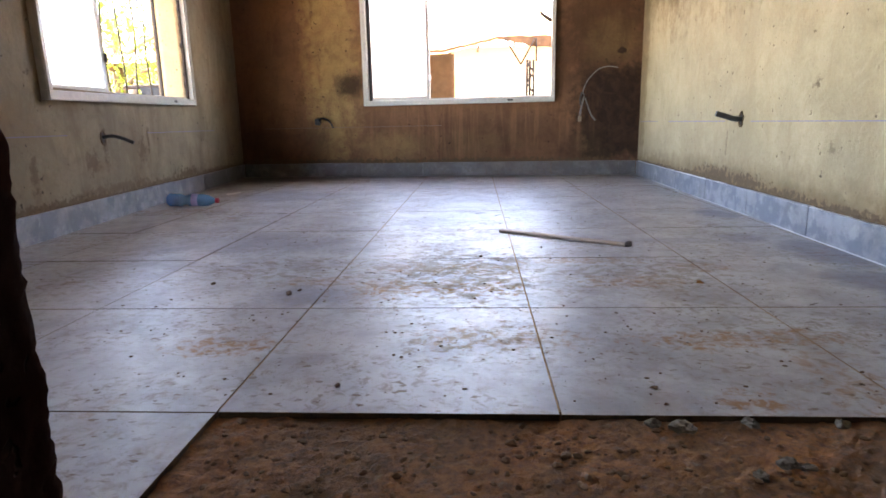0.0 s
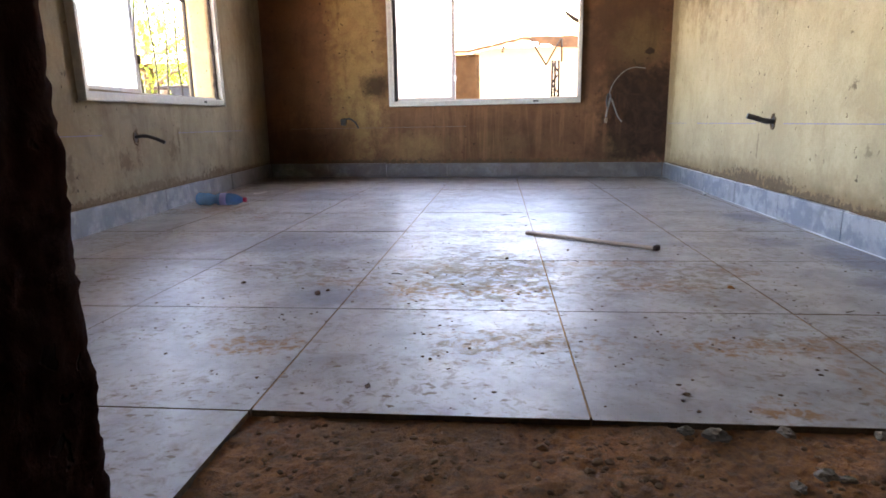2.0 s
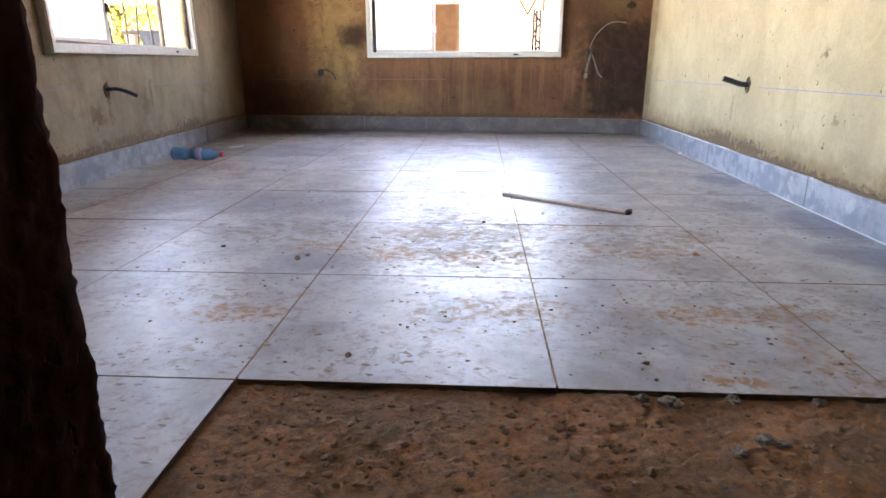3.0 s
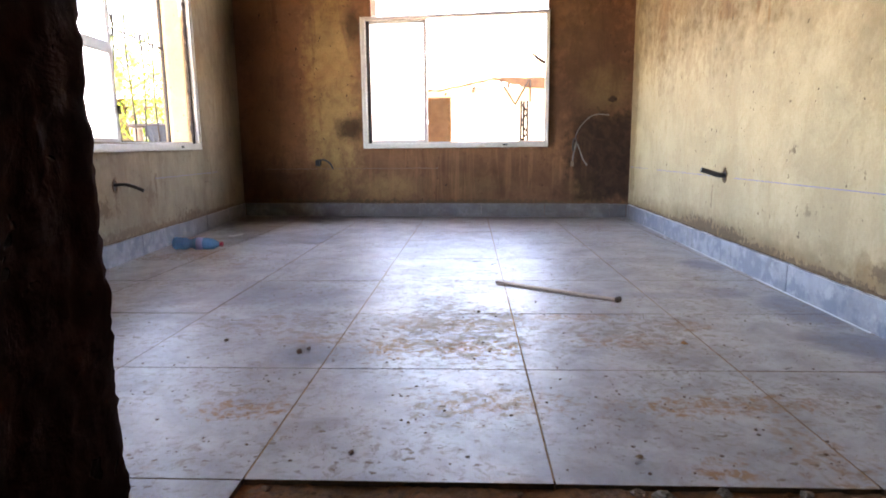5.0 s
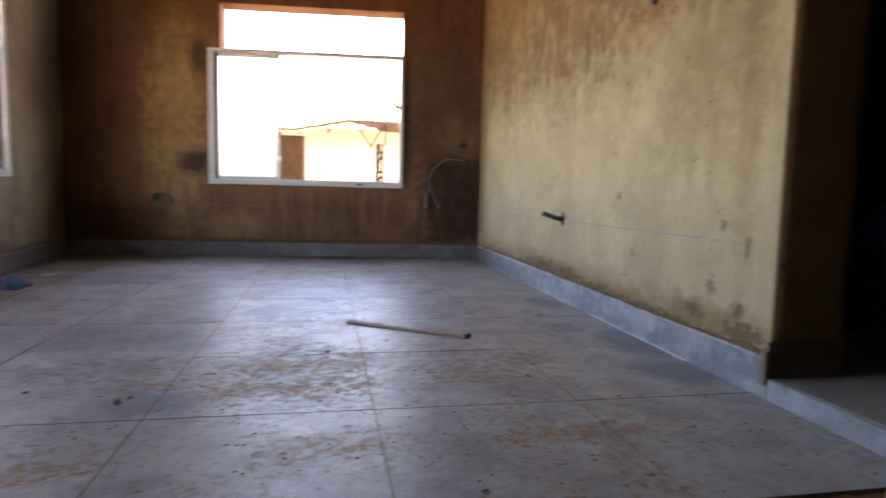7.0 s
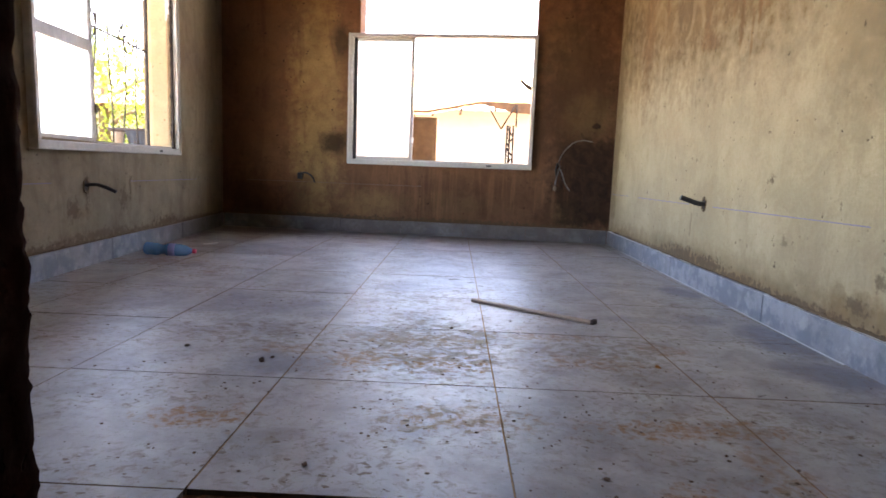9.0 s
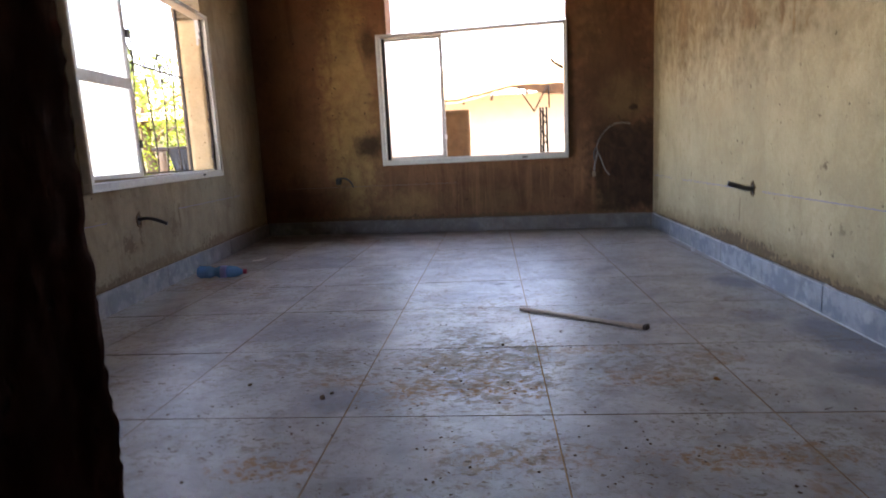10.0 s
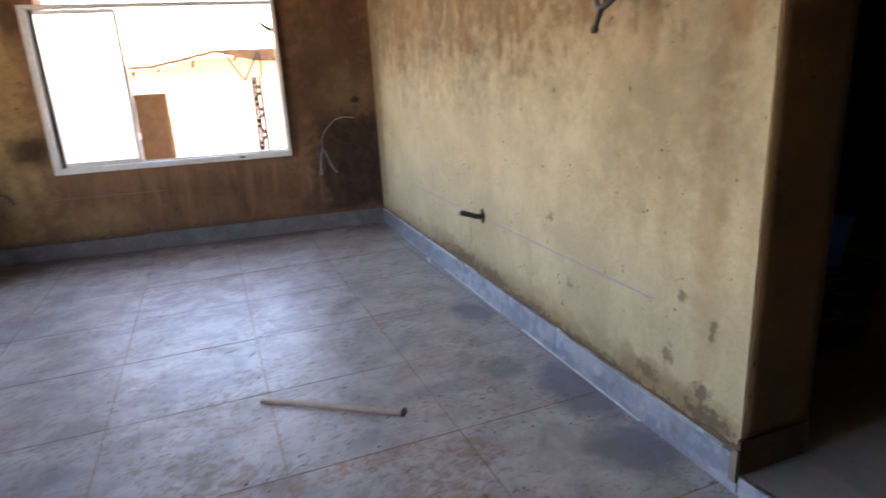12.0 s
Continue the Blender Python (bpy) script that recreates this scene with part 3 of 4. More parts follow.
# ---------------------------------------------------------------- windows
def window(name, base, s0, s1, stile, sash_rail, label):
    """An aluminium sliding window on the wall's face, with its sash slid along; laid out in the wall's own frame."""
    w = tagged(new(name), label, "window", kind="structure")
    w.matrix_world = base.matrix_world
    b, d0, d1 = 0.045, -0.035, 0.05
    top = HEAD - b * 0.6
    part("sill_rail", boxed((s0, d0, SILL), (s1, d1, SILL + b), 0.004), ALU, w)
    part("head_rail", boxed((s0, d0, top), (s1, d1, HEAD), 0.004), ALU, w)
    part("jamb_rail", boxed((s0, d0, SILL + b), (s0 + b, d1, top), 0.004), ALU, w)
    part("jamb_rail", boxed((s1 - b * 0.75, d0, SILL + b), (s1, d1, top), 0.004), ALU, w)
    for lo, hi in (((s0, SILL), (s1, SILL + 0.011)), ((s0, HEAD - 0.009), (s1, HEAD)), ((s0, SILL + 0.011), (s0 + 0.011, HEAD - 0.009)), ((s1 - 0.01, SILL + 0.011), (s1, HEAD - 0.009))):
        part("cover_lip", boxed((lo[0], d0 - 0.007, lo[1]), (hi[0], d0 - 0.0002, hi[1]), 0.002), ALU, w)
    part("track", boxed((s0 + b, 0.008, SILL + b), (s1 - b * 0.75, 0.014, SILL + b + 0.012)), ALU, w)
    part("drain_slot", boxed((s1 - 0.42, d0 - 0.002, SILL + 0.016), (s1 - 0.37, d0 + 0.002, SILL + 0.03)), BLACK, w, "small black plastic slot cover")
    # the sash: two stiles, rails and its panes
    f = 0.035
    x0, x1, z0, z1 = s0 + b + 0.004, stile + f / 2, SILL + b + 0.004, top - 0.004
    sash = part("sash", boxed((x1 - f, 0.016, z0), (x1, 0.040, z1), 0.003), ALU, w)
    part("stile", boxed((x0, 0.016, z0), (x0 + 0.03, 0.040, z1), 0.003), ALU, sash)
    part("bottom_rail", boxed((x0 + 0.03, 0.016, z0), (x1 - f, 0.040, z0 + 0.03), 0.003), ALU, sash)
    part("top_rail", boxed((x0 + 0.03, 0.016, z1 - 0.03), (x1 - f, 0.040, z1), 0.003), ALU, sash)
    # a narrow dark strip between frame and pane
    part("edge_strip", boxed((x0 - 0.003, 0.006, z0), (x0 + 0.026, 0.0155, z1), 0.002), BLACK, sash, "dark strip along the sash")
    cuts = [z0 + 0.03, z1 - 0.03]
    if sash_rail:
        part("middle_rail", boxed((x0 + 0.03, 0.012, sash_rail - 0.03), (x1 - f, 0.044, sash_rail + 0.03), 0.003), ALU, sash)
        cuts = [z0 + 0.03, sash_rail - 0.03, sash_rail + 0.03, z1 - 0.03]
    for lo, hi in zip(cuts[::2], cuts[1::2]):
        pane = part("pane", boxed((x0 + 0.03, 0.026, lo), (x1 - f, 0.031, hi)), FROST, sash, "dusty white glass pane")
        pane.visible_shadow = False
    for z in (z0 + 0.17, z0 + 0.80):
        part("latch", boxed((x1 - 0.012, 0.004, z), (x1 + 0.010, 0.018, z + 0.05), 0.003), BLACK if sash_rail else WHITE, sash, "small sliding sash latch")
    return w


def ragged(name, base, s0, s1, z0, z1, material, parent, depth=0.02, upright=True, amount=0.012, seed=0.0, at=0.0, step=0.02):
    """A strip with one broken edge, standing a little proud of the wall."""
    bm = bmesh.new()
    n = max(2, int(((z1 - z0) if upright else (s1 - s0)) / step))
    rows = []
    for k in range(n + 1):
        t = k / n
        u = ((z1 - z0) if upright else (s1 - s0)) * t
        e = amount * (0.8 * noise.noise((u * 14, seed, 0)) + 0.5 * noise.noise((u * 37, seed, 4)) + 0.35 * noise.noise((u * 95, seed, 7)))
        if upright:
            z = z0 + (z1 - z0) * t
            q = [(s0 + e, at, z), (s1, at, z), (s1, at - depth, z), (s0 + e, at - depth, z)]
        else:
            s = s0 + (s1 - s0) * t
            h = z1 + e + amount * 1.6 * max(0.0, noise.noise((u * 5, seed, 9)))
            q = [(s, at, z0), (s, at, h), (s, at - depth * 0.6, h - 0.004), (s, at - depth, z0)]
        rows.append([bm.verts.new(p) for p in q])
    for a, b in zip(rows, rows[1:]):
        for i in range(4):
            bm.faces.new((a[i], a[(i + 1) % 4], b[(i + 1) % 4], b[i]))
    bm.faces.new(rows[0][::-1])
    bm.faces.new(rows[-1])
    bmesh.ops.recalc_face_normals(bm, faces=bm.faces)
    return part(name, bm, material, parent)


window("window_1", wall_back, BW[0], BW[1], along_back(-0.585), 0, "white aluminium sliding window with its sash pushed aside")
window_left = window("window_2", wall_left, LW[0], LW[1], along_left(2.43), 1.247, "white aluminium sliding window with two-pane sash slid aside")
pivot = Vector((LW[1], 0, SILL))
window_left.matrix_world = wall_left.matrix_world @ Matrix.Translation(pivot) @ Matrix.Rotation(radians(-0.8), 4, "Y") @ Matrix.Translation(-pivot)
ragged("plaster_edge", wall_left, LEFT_HOLE[1] - 0.034, LEFT_HOLE[1] - 0.005, SILL + 0.046, HEAD - 0.03, CHAR, wall_left, 0.014, True, 0.034, 3.0, 0.013)


# added lining; the outdoor light on the reveal is put into its tan
LINING = plaster("lit_tan_plaster", (0.50, 0.37, 0.21), (0.36, 0.25, 0.13), 0.15)
lining = thing("trim_window_reveal", rough_box((LEFT_HOLE[1] - 0.018, 0.015, SILL + 0.047), (LEFT_HOLE[1] - 0.001, T - 0.042, HEAD - 0.03), 0.03, 0.001, 8.0), LINING, "window reveal with warm outdoor light in its tan colour", "window reveal", kind="structure")
lining.matrix_world = wall_left.matrix_world

# the iron grille outside the left window
def grille():
    g = tagged(new("window_grille"), "black wrought iron window grille with scrolled bars", "grille")
    g.matrix_world = wall_left.matrix_world @ Matrix.Translation((0, T - 0.03, 0))
    s0, s1, z0, z1 = LEFT_HOLE[0] + 0.004, LEFT_HOLE[1] - 0.004, LEFT_HOLE[2] + 0.004, TOP - 0.004
    for x in (s0 + 0.012, s1 - 0.012):
        part("post", boxed((x - 0.008, -0.008, z0), (x + 0.008, 0.008, z1), 0.002), IRON, g)
    for z in (z0 + 0.012, 1.42, z1 - 0.012):
        part("crossbar", boxed((s0 + 0.024, -0.008, z - 0.006), (s1 - 0.024, 0.008, z + 0.006), 0.002), IRON, g)
    n = 9
    for k in range(1, n):
        x = s0 + (s1 - s0) * k / n
        w = 0.03 if k % 2 else -0.022
        pts = [(x + w * math.sin(z * 6 + k), 0, z) for z in np.linspace(z0 + 0.02, z1 - 0.02, 40)]
        part("bar", tube(bmesh.new(), pts, 0.0065, 6), IRON, g)
    for k in range(3):
        cx = s0 + (s1 - s0) * (0.2 + 0.3 * k)
        pts = [(cx + (0.02 + 0.012 * a) * math.cos(a), -0.012, 1.42 + (0.02 + 0.012 * a) * math.sin(a)) for a in np.linspace(0, 9.4, 46)]
        part("scroll", tube(bmesh.new(), pts, 0.007, 6), IRON, g)
    return g


grille()

# ---------------------------------------------------------------- outside, behind the house
hut = tagged(new("hut"), "low limewashed hut with sagging straw roof", "hut")


def eave(x):
    """The height of the eave along the hut."""
    u = max(-0.6, min(1.1, x))
    return 1.665 + 0.15 * u - 0.12 * u * u + 0.02 * noise.noise((x * 2.3, 0, 0)) + 0.015 * noise.noise((x * 8, 2, 0))


part("wall", boxed((-7, 9.3, -0.45), (6, 9.6, 1.7)), LIME, hut)
part("side_wall", boxed((5.7, 9.6, -0.45), (6.0, 14, 1.7)), LIME, hut)
roof = bmesh.new()
cols = []
for k in range(91):
    x = -7.5 + 14 * k / 90
    sag = eave(x)
    cols.append([roof.verts.new(p) for p in ((x, 8.65, sag), (x, 8.7, sag + 0.09), (x, 11.4, sag + 0.9), (x, 11.4, sag + 0.75), (x, 8.8, sag + 0.02))])
for a, b in zip(cols, cols[1:]):
    for i in range(5):
        roof.faces.new((a[i], a[(i + 1) % 5], b[(i + 1) % 5], b[i]))
roof.faces.new(cols[0])
roof.faces.new(cols[-1][::-1])
bmesh.ops.recalc_face_normals(roof, faces=roof.faces)
roof_ob = part("roof", roof, THATCH, hut, "dry straw roof with uneven eave")
rng = random.Random(7)
for k in range(16):
    x = -3.4 + 0.42 * k + rng.uniform(-0.1, 0.1)
    part("rafter", tube(bmesh.new(), bend([(x, 8.62, eave(x) - 0.05 + rng.uniform(-0.04, 0.03)), (x + 0.02, 9.0, eave(x) + 0.07), (x + rng.uniform(-0.1, 0.1), 9.5, eave(x) + 0.2)], 4), 0.022, 6), BARK, roof_ob)

mast = tagged(new("lattice_mast"), "thin rusty wire lattice mast beside the hut", "mast")
for dx, dy in ((0, 0), (0.13, 0), (0.065, 0.11)):
    part("leg", tube(bmesh.new(), [(0.6 + dx, 8.3 + dy, -0.45), (0.62 + dx * 0.7, 8.3 + dy * 0.7, 1.38)], 0.018, 6), SOOT, mast)
for k in range(9):
    z = 0.15 * k
    part("brace", tube(bmesh.new(), [(0.61 if k % 2 else 0.72, 8.3, z), (0.72 if k % 2 else 0.61, 8.3, z + 0.15)], 0.013, 5), SOOT, mast)
for a, b in (((0.31, 8.6, 1.72), (0.545, 8.56, 1.34)), ((0.545, 8.56, 1.34), (0.76, 8.6, 1.72)), ((0.78, 8.6, 1.72), (0.78, 8.58, 1.38))):
    part("strut", tube(bmesh.new(), [a, b], 0.012, 6), SOOT, hut, "thin dark pole under the eave")
branch = thing("dry_branch", tube(bmesh.new(), bend([(1.6, 9.3, 2.02), (1.15, 9.0, 2.0), (0.92, 8.9, 2.09), (0.84, 8.85, 2.16)]), 0.05, 7, 0.3), SOOT, "dry crooked branch lying on the straw roof", "branch")


def tree(at, height, spread, seed, leaves):
    rr = random.Random(seed)
    t = tagged(new("tree"), "leafy tree with drooping yellow-green foliage", "tree")
    t.location = at
    trunk = bmesh.new()
    tips = []
    tube(trunk, bend([(0, 0, 0), (0.06, 0.03, height * 0.3), (-0.05, 0.08, height * 0.55), (0.05, 0, height * 0.8)]), 0.13, 9, 0.4)
    for k in range(11):
        a = k * 2.4
        z = height * (0.22 + 0.055 * k)
        ln = spread * rr.uniform(0.6, 1.0)
        tip = Vector((ln * math.cos(a), ln * math.sin(a), z + rr.uniform(-0.1, 0.5)))
        tube(trunk, bend([(0, 0.03, z), tip * 0.5 + Vector((0, 0, z * 0.5 + 0.2)), tip]), 0.045, 6, 0.3)
        tips += [tip, tip * 0.7 + Vector((0, 0, z * 0.3 + 0.12))]
    part("trunk", trunk, BARK, t)
    crown = bmesh.new()
    for k in range(leaves):
        c = rr.choice(tips)
        p = c + Vector((rr.gauss(0, 0.34), rr.gauss(0, 0.34), rr.gauss(-0.05, 0.36)))
        m = Matrix.Translation(p) @ Euler((rr.uniform(0.3, 1.6), rr.uniform(-0.6, 0.6), rr.uniform(0, 6.28))).to_matrix().to_4x4()
        L, W = rr.uniform(0.05, 0.10), rr.uniform(0.016, 0.03)
        vs = [crown.verts.new(m @ Vector(q)) for q in ((0, 0, 0), (W, L * 0.45, 0.008), (0, L, -0.01), (-W, L * 0.45, 0.008))]
        crown.faces.new(vs)
    part("crown", crown, LEAF, t)
    return t


tree((-6.0, 8.9, -0.45), 3.1, 1.6, 3, 8000)
tree((-7.6, 12.2, -0.45), 4.0, 1.8, 8, 4500)


def shelter(at, turn):
    """Two pale posts with a bar across and a grey cloth hung over it."""
    sh = tagged(new("shelter"), "pale mud posts with a grey cloth hung between", "shelter")
    sh.matrix_world = pose(at[0], at[1], at[2], 0, 0, turn) @ Matrix.Diagonal((1, 1, 0.94, 1))
    part("post", tube(bmesh.new(), bend([(-0.26, 0, 0), (-0.245, 0.02, 0.8), (-0.26, 0, 1.48)]), 0.06, 9, 0.9), PALE_STONE, sh, "pale grey mud post")
    part("post", tube(bmesh.new(), bend([(0.2, 0, 0), (0.215, -0.01, 0.8), (0.2, 0, 1.48)]), 0.045, 9, 0.9), PALE_STONE, sh, "pale grey mud post")
    part("bar", tube(bmesh.new(), [(-0.36, -0.02, 1.5), (0.3, -0.02, 1.52)], 0.025, 8), CHAR, sh)
    cloth = bmesh.new()
    bmesh.ops.create_grid(cloth, x_segments=24, y_segments=16, size=0.5)
    for v in cloth.verts:
        f = 0.5 - v.co.y
        wide = 0.34 * (1 - 0.6 * f)
        v.co = Vector((-0.02 + 0.06 * f + v.co.x * wide, -0.06 + 0.03 * f * math.sin(v.co.x * 28 + 3 * f), 1.5 - 0.66 * f - 0.1 * f * abs(v.co.x)))
    ext = bmesh.ops.extrude_face_region(cloth, geom=list(cloth.faces))
    bmesh.ops.translate(cloth, verts=[v for v in ext["geom"] if isinstance(v, bmesh.types.BMVert)], vec=(0, 0.006, 0))
    part("cloth", cloth, GREY_CLOTH, sh, "dark grey cloth hanging in folds")
    return sh


GREY_CLOTH = simple("dark_grey_cloth", (0.028, 0.034, 0.04), 0.95, 0, 30, 0.4, 0.3)
shelter((-3.85, 6.05, -0.45), 28)
for k, (dx, size) in enumerate(((-0.05, 0.14), (0.12, 0.11), (0.05, 0.09))):
    sack = thing("sack", rock(bmesh.new(), (0, 0, size * 0.8), size, k + 3.0, 0.9, 3), WHITE, "crumpled white plastic sack on sandy ground", "sack", group="sacks by the shelter")
    sack.location = (-3.8 + dx * 1.6, 6.2 + dx, -0.46)


# ---------------------------------------------------------------- floor
def prism(poly, z0, z1):
    bm = bmesh.new()
    face = bm.faces.new([bm.verts.new((x, y, z0)) for x, y in poly])
    top = bmesh.ops.extrude_face_region(bm, geom=[face])
    bmesh.ops.translate(bm, verts=[v for v in top["geom"] if isinstance(v, bmesh.types.BMVert)], vec=(0, 0, z1 - z0))
    bmesh.ops.recalc_face_normals(bm, faces=bm.faces)
    return bm


floor = thing("floor", prism([(FL[0] - 0.05, -0.64), (FR[0] + 0.05, -0.64), (BR[0] + 0.05, BR[1] + 0.05), (BL[0] - 0.05, BL[1] + 0.05)], -0.4, -0.07), RAW, "earth bed below grey floor tiles", "floor", kind="structure")
earth = bmesh.new()
bmesh.ops.create_grid(earth, x_segments=220, y_segments=80, size=0.5)
for v in earth.verts:
    v.co = Vector((-0.75 + (v.co.x + 0.5) * 2.0, -0.655 + (v.co.y + 0.5) * 0.72, -0.011))
    v.co.z += 0.005 * noise.noise(v.co * 7) + 0.005 * noise.noise(v.co * 28) + 0.0035 * noise.noise(v.co * 60) + 0.003 * noise.noise(v.co * 120)
    if v.co.y > 0.004:
        v.co.z -= 0.03
soil = Mat("bare_brown_earth", 0.97)
sw = soil.world()
sc = soil.mix(soil.ramp(soil.noise(4, 5, 0.6, src=sw), 0.4, 0.65), (0.215, 0.1, 0.032), (0.36, 0.135, 0.034))
sc = soil.mix(soil.ramp(soil.noise(60, 4, 0.7, src=sw), 0.42, 0.66, 0, 0.7), sc, (0.075, 0.04, 0.018))
sc = soil.mix(soil.ramp(soil.noise(30, 3, 0.6, src=sw), 0.64, 0.72, 0, 0.4), sc, (0.28, 0.175, 0.085))
soil.set("Base Color", sc)
soil.bump(soil.noise(75, 7, 0.75, src=sw), 1.0, 0.014)
thing("earth_patch", earth, soil.m, "bare brown earth where floor tiles are missing", "ground", kind="structure")
AREA = [(FL[0] - 0.01, FL[1] - 0.01), (FR[0] + 0.01, FR[1] - 0.01), (BR[0] + 0.01, BR[1] + 0.01), (BL[0] - 0.01, BL[1] + 0.01)]
J = 0.0022
rng = random.Random(4)
for i in range(-5, 3):
    for j in range(-1, 9):
        if j < 0 and i > -2:
            continue
        x0, x1, y0, y1 = i * 0.6 + J, (i + 1) * 0.6 - J, j * 0.6 + J, (j + 1) * 0.6 - J
        poly = clipped([(x0, y0), (x1, y0), (x1, y1), (x0, y1)], AREA)
        if len(poly) < 3:
            continue
        bm = bmesh.new()
        h = rng.uniform(-0.0006, 0.0006)
        face = bm.faces.new([bm.verts.new((x, y, h)) for x, y in poly])
        ret = bmesh.ops.extrude_face_region(bm, geom=[face])
        bmesh.ops.translate(bm, verts=[v for v in ret["geom"] if isinstance(v, bmesh.types.BMVert)], vec=(0, 0, -0.012))
        bmesh.ops.recalc_face_normals(bm, faces=bm.faces)
        for f in bm.faces:
            f.material_index = 0 if f.normal.z > 0.5 else 1
        part("tile", bm, TILE, floor).data.materials.append(MORTAR)
# mud-filled joints, just below the tile faces
joint = bmesh.new()
jm = clipped([(-3, 0.014), (1.5, 0.014), (1.5, 5), (-3, 5)], AREA)
jf = joint.faces.new([joint.verts.new((x, y, -0.0013)) for x, y in jm])
ret = bmesh.ops.extrude_face_region(joint, geom=[jf])
bmesh.ops.translate(joint, verts=[v for v in ret["geom"] if isinstance(v, bmesh.types.BMVert)], vec=(0, 0, -0.064))
bmesh.ops.recalc_face_normals(joint, faces=joint.faces)
part("joint_bed", joint, simple("muddy_joint_filler", (0.25, 0.145, 0.064), 0.95, 0, 24, 0.75, 0.4), floor)
part("joint_bed", boxed((-1.95, -0.46, -0.066), (-0.617, 0.013, -0.0016)), MORTAR, floor)


# ---------------------------------------------------------------- skirting
def skirting(name, base, runs, height, label):
    b = tagged(new(name), label, "baseboard", kind="structure")
    b.matrix_world = base.matrix_world
    rr = random.Random(len(name))
    for s0, s1, z0 in runs:
        s = s0
        while s < s1 - 0.01:
            e = min(s + 0.6, s1)
            d = 0.013 + rr.uniform(0, 0.003)
            part("skirting_tile", boxed((s + 0.0012, -d, z0), (e - 0.0012, -0.0005, z0 + height + rr.uniform(-0.003, 0.003)), 0.0015), SKIRTING, b)
            s = e
    return b


LEN_L, LEN_B, LEN_R = math.dist(FL, BL), math.dist(BL, BR), math.dist(BR, FR)
DOOR0, DOOR1 = RIGHT_DOOR[0], RIGHT_DOOR[1]
skirting("baseboard_left", wall_left, [(0.002, LEN_L - 0.018, 0.001)], 0.125, "grey tile skirting along the damp wall")
skirting("baseboard_back", wall_back, [(0.018, LEN_B - 0.018, 0.001)], 0.125, "grey tile skirting below the window wall")
sk_r = skirting("baseboard_right", wall_right, [(0.01, DOOR0 + 0.015, 0.001), (DOOR1, LEN_R, 0.001)], 0.125, "blue-grey tile skirting with white grout edges")
part("riser_tile", boxed((DOOR0 + 0.017, -0.014, 0.001), (DOOR0 + 0.44, -0.002, 0.066), 0.0015), SKIRTING, sk_r)
part("riser_tile", boxed((DOOR0 + 0.442, -0.014, 0.001), (DOOR1, -0.002, 0.066), 0.0015), SKIRTING, sk_r)
# brown in place of skirting grey: the unlit reveal is put into the colour
part("reveal_tile", boxed((DOOR0 + 0.001, -0.012, 0.064), (DOOR0 + 0.014, 0.245, 0.175), 0.0015), RAW, sk_r, "skirting tile with the reveal's shade in its brown")
# grout along the foot and the top of the right skirting
for s0, s1 in ((0.6, 1.22), (1.6, 2.45), (2.7, 3.6)):
    ragged("grout_line", wall_right, s0, s1, 0.0005, 0.003, GROUT, sk_r, 0.006, False, 0.0015, s0, -0.0155, 0.03)
for s0, s1 in ((0.05, 0.85), (0.85, 1.7), (1.7, 2.55), (2.55, 3.3), (3.3, 3.96)):
    ragged("grout_line", wall_right, s0, s1, 0.1245, 0.1275, GROUT, sk_r, 0.0175, False, 0.0025, s0 + 3, -0.001, 0.03)
ragged("corner_mortar", wall_right, DOOR0 - 0.008, DOOR0 + 0.016, 0.045, 0.15, PALE_STONE, sk_r, 0.01, True, 0.014, 2.0, -0.015, 0.008)
# crumbling mortar above the skirting
for base, s0, s1, sd in ((wall_right, 0.01, DOOR0 - 0.005, 1.0), (wall_left, 0.3, LEN_L - 0.02, 2.0), (wall_back, 0.02, LEN_B - 0.02, 3.0)):
    s = s0
    while s < s1:
        e = min(s1, s + 0.9)
        ragged("mortar_edge", base, s, e, 0.124, 0.133 if base is not wall_back else 0.128, MORTAR, base, 0.006, False, 0.012 if base is not wall_back else 0.004, sd + s, 0.0, 0.005)
        s = e
# chalk level lines
for base, s0, s1 in ((wall_right, 0.03, 0.62), (wall_right, 0.9, 2.0), (wall_right, 2.35, 3.62), (wall_left, 1.6, 2.4), (wall_left, 3.3, 4.6), (wall_back, 0.25, 2.0)):
    part("chalk_line", boxed((s0, -0.0012, 0.466), (s1, 0.001, 0.4695)), CHALK if base is not wall_back else FAINT, base)

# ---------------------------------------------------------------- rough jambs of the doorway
# this jamb turns from the windows; its colour carries the shade
thing("trim_jamb_dark", rough_box((DOOR_L - 0.05, -0.656, -0.05), (DOOR_L - 0.003, -0.446, 2.14), 0.008, 0.0055, 2.0), EDGE, "rough earthen doorway edge with its shade in the colour", "door jamb", kind="structure")
# darker and browner than the cream wall it ends
reveal = thing("trim_reveal", rough_box((DOOR0 + 0.0005, 0.004, 0.176), (DOOR0 + 0.008, 0.246, 2.098), 0.03, 0.0015, 4.0), plaster("dark_ochre_edge", (0.15, 0.08, 0.03), (0.08, 0.035, 0.014), 0.4), "dark brown edge of the side doorway", "door jamb", kind="structure")
reveal.matrix_world = wall_right.matrix_world
thing("trim_jamb_pale", rough_box((DOOR_R, -0.656, -0.05), (DOOR_R + 0.05, -0.444, 2.14), 0.02, 0.004, 6.0), PLASTER_LIGHT, "rough cream plastered edge of the open doorway", "door jamb", kind="structure")


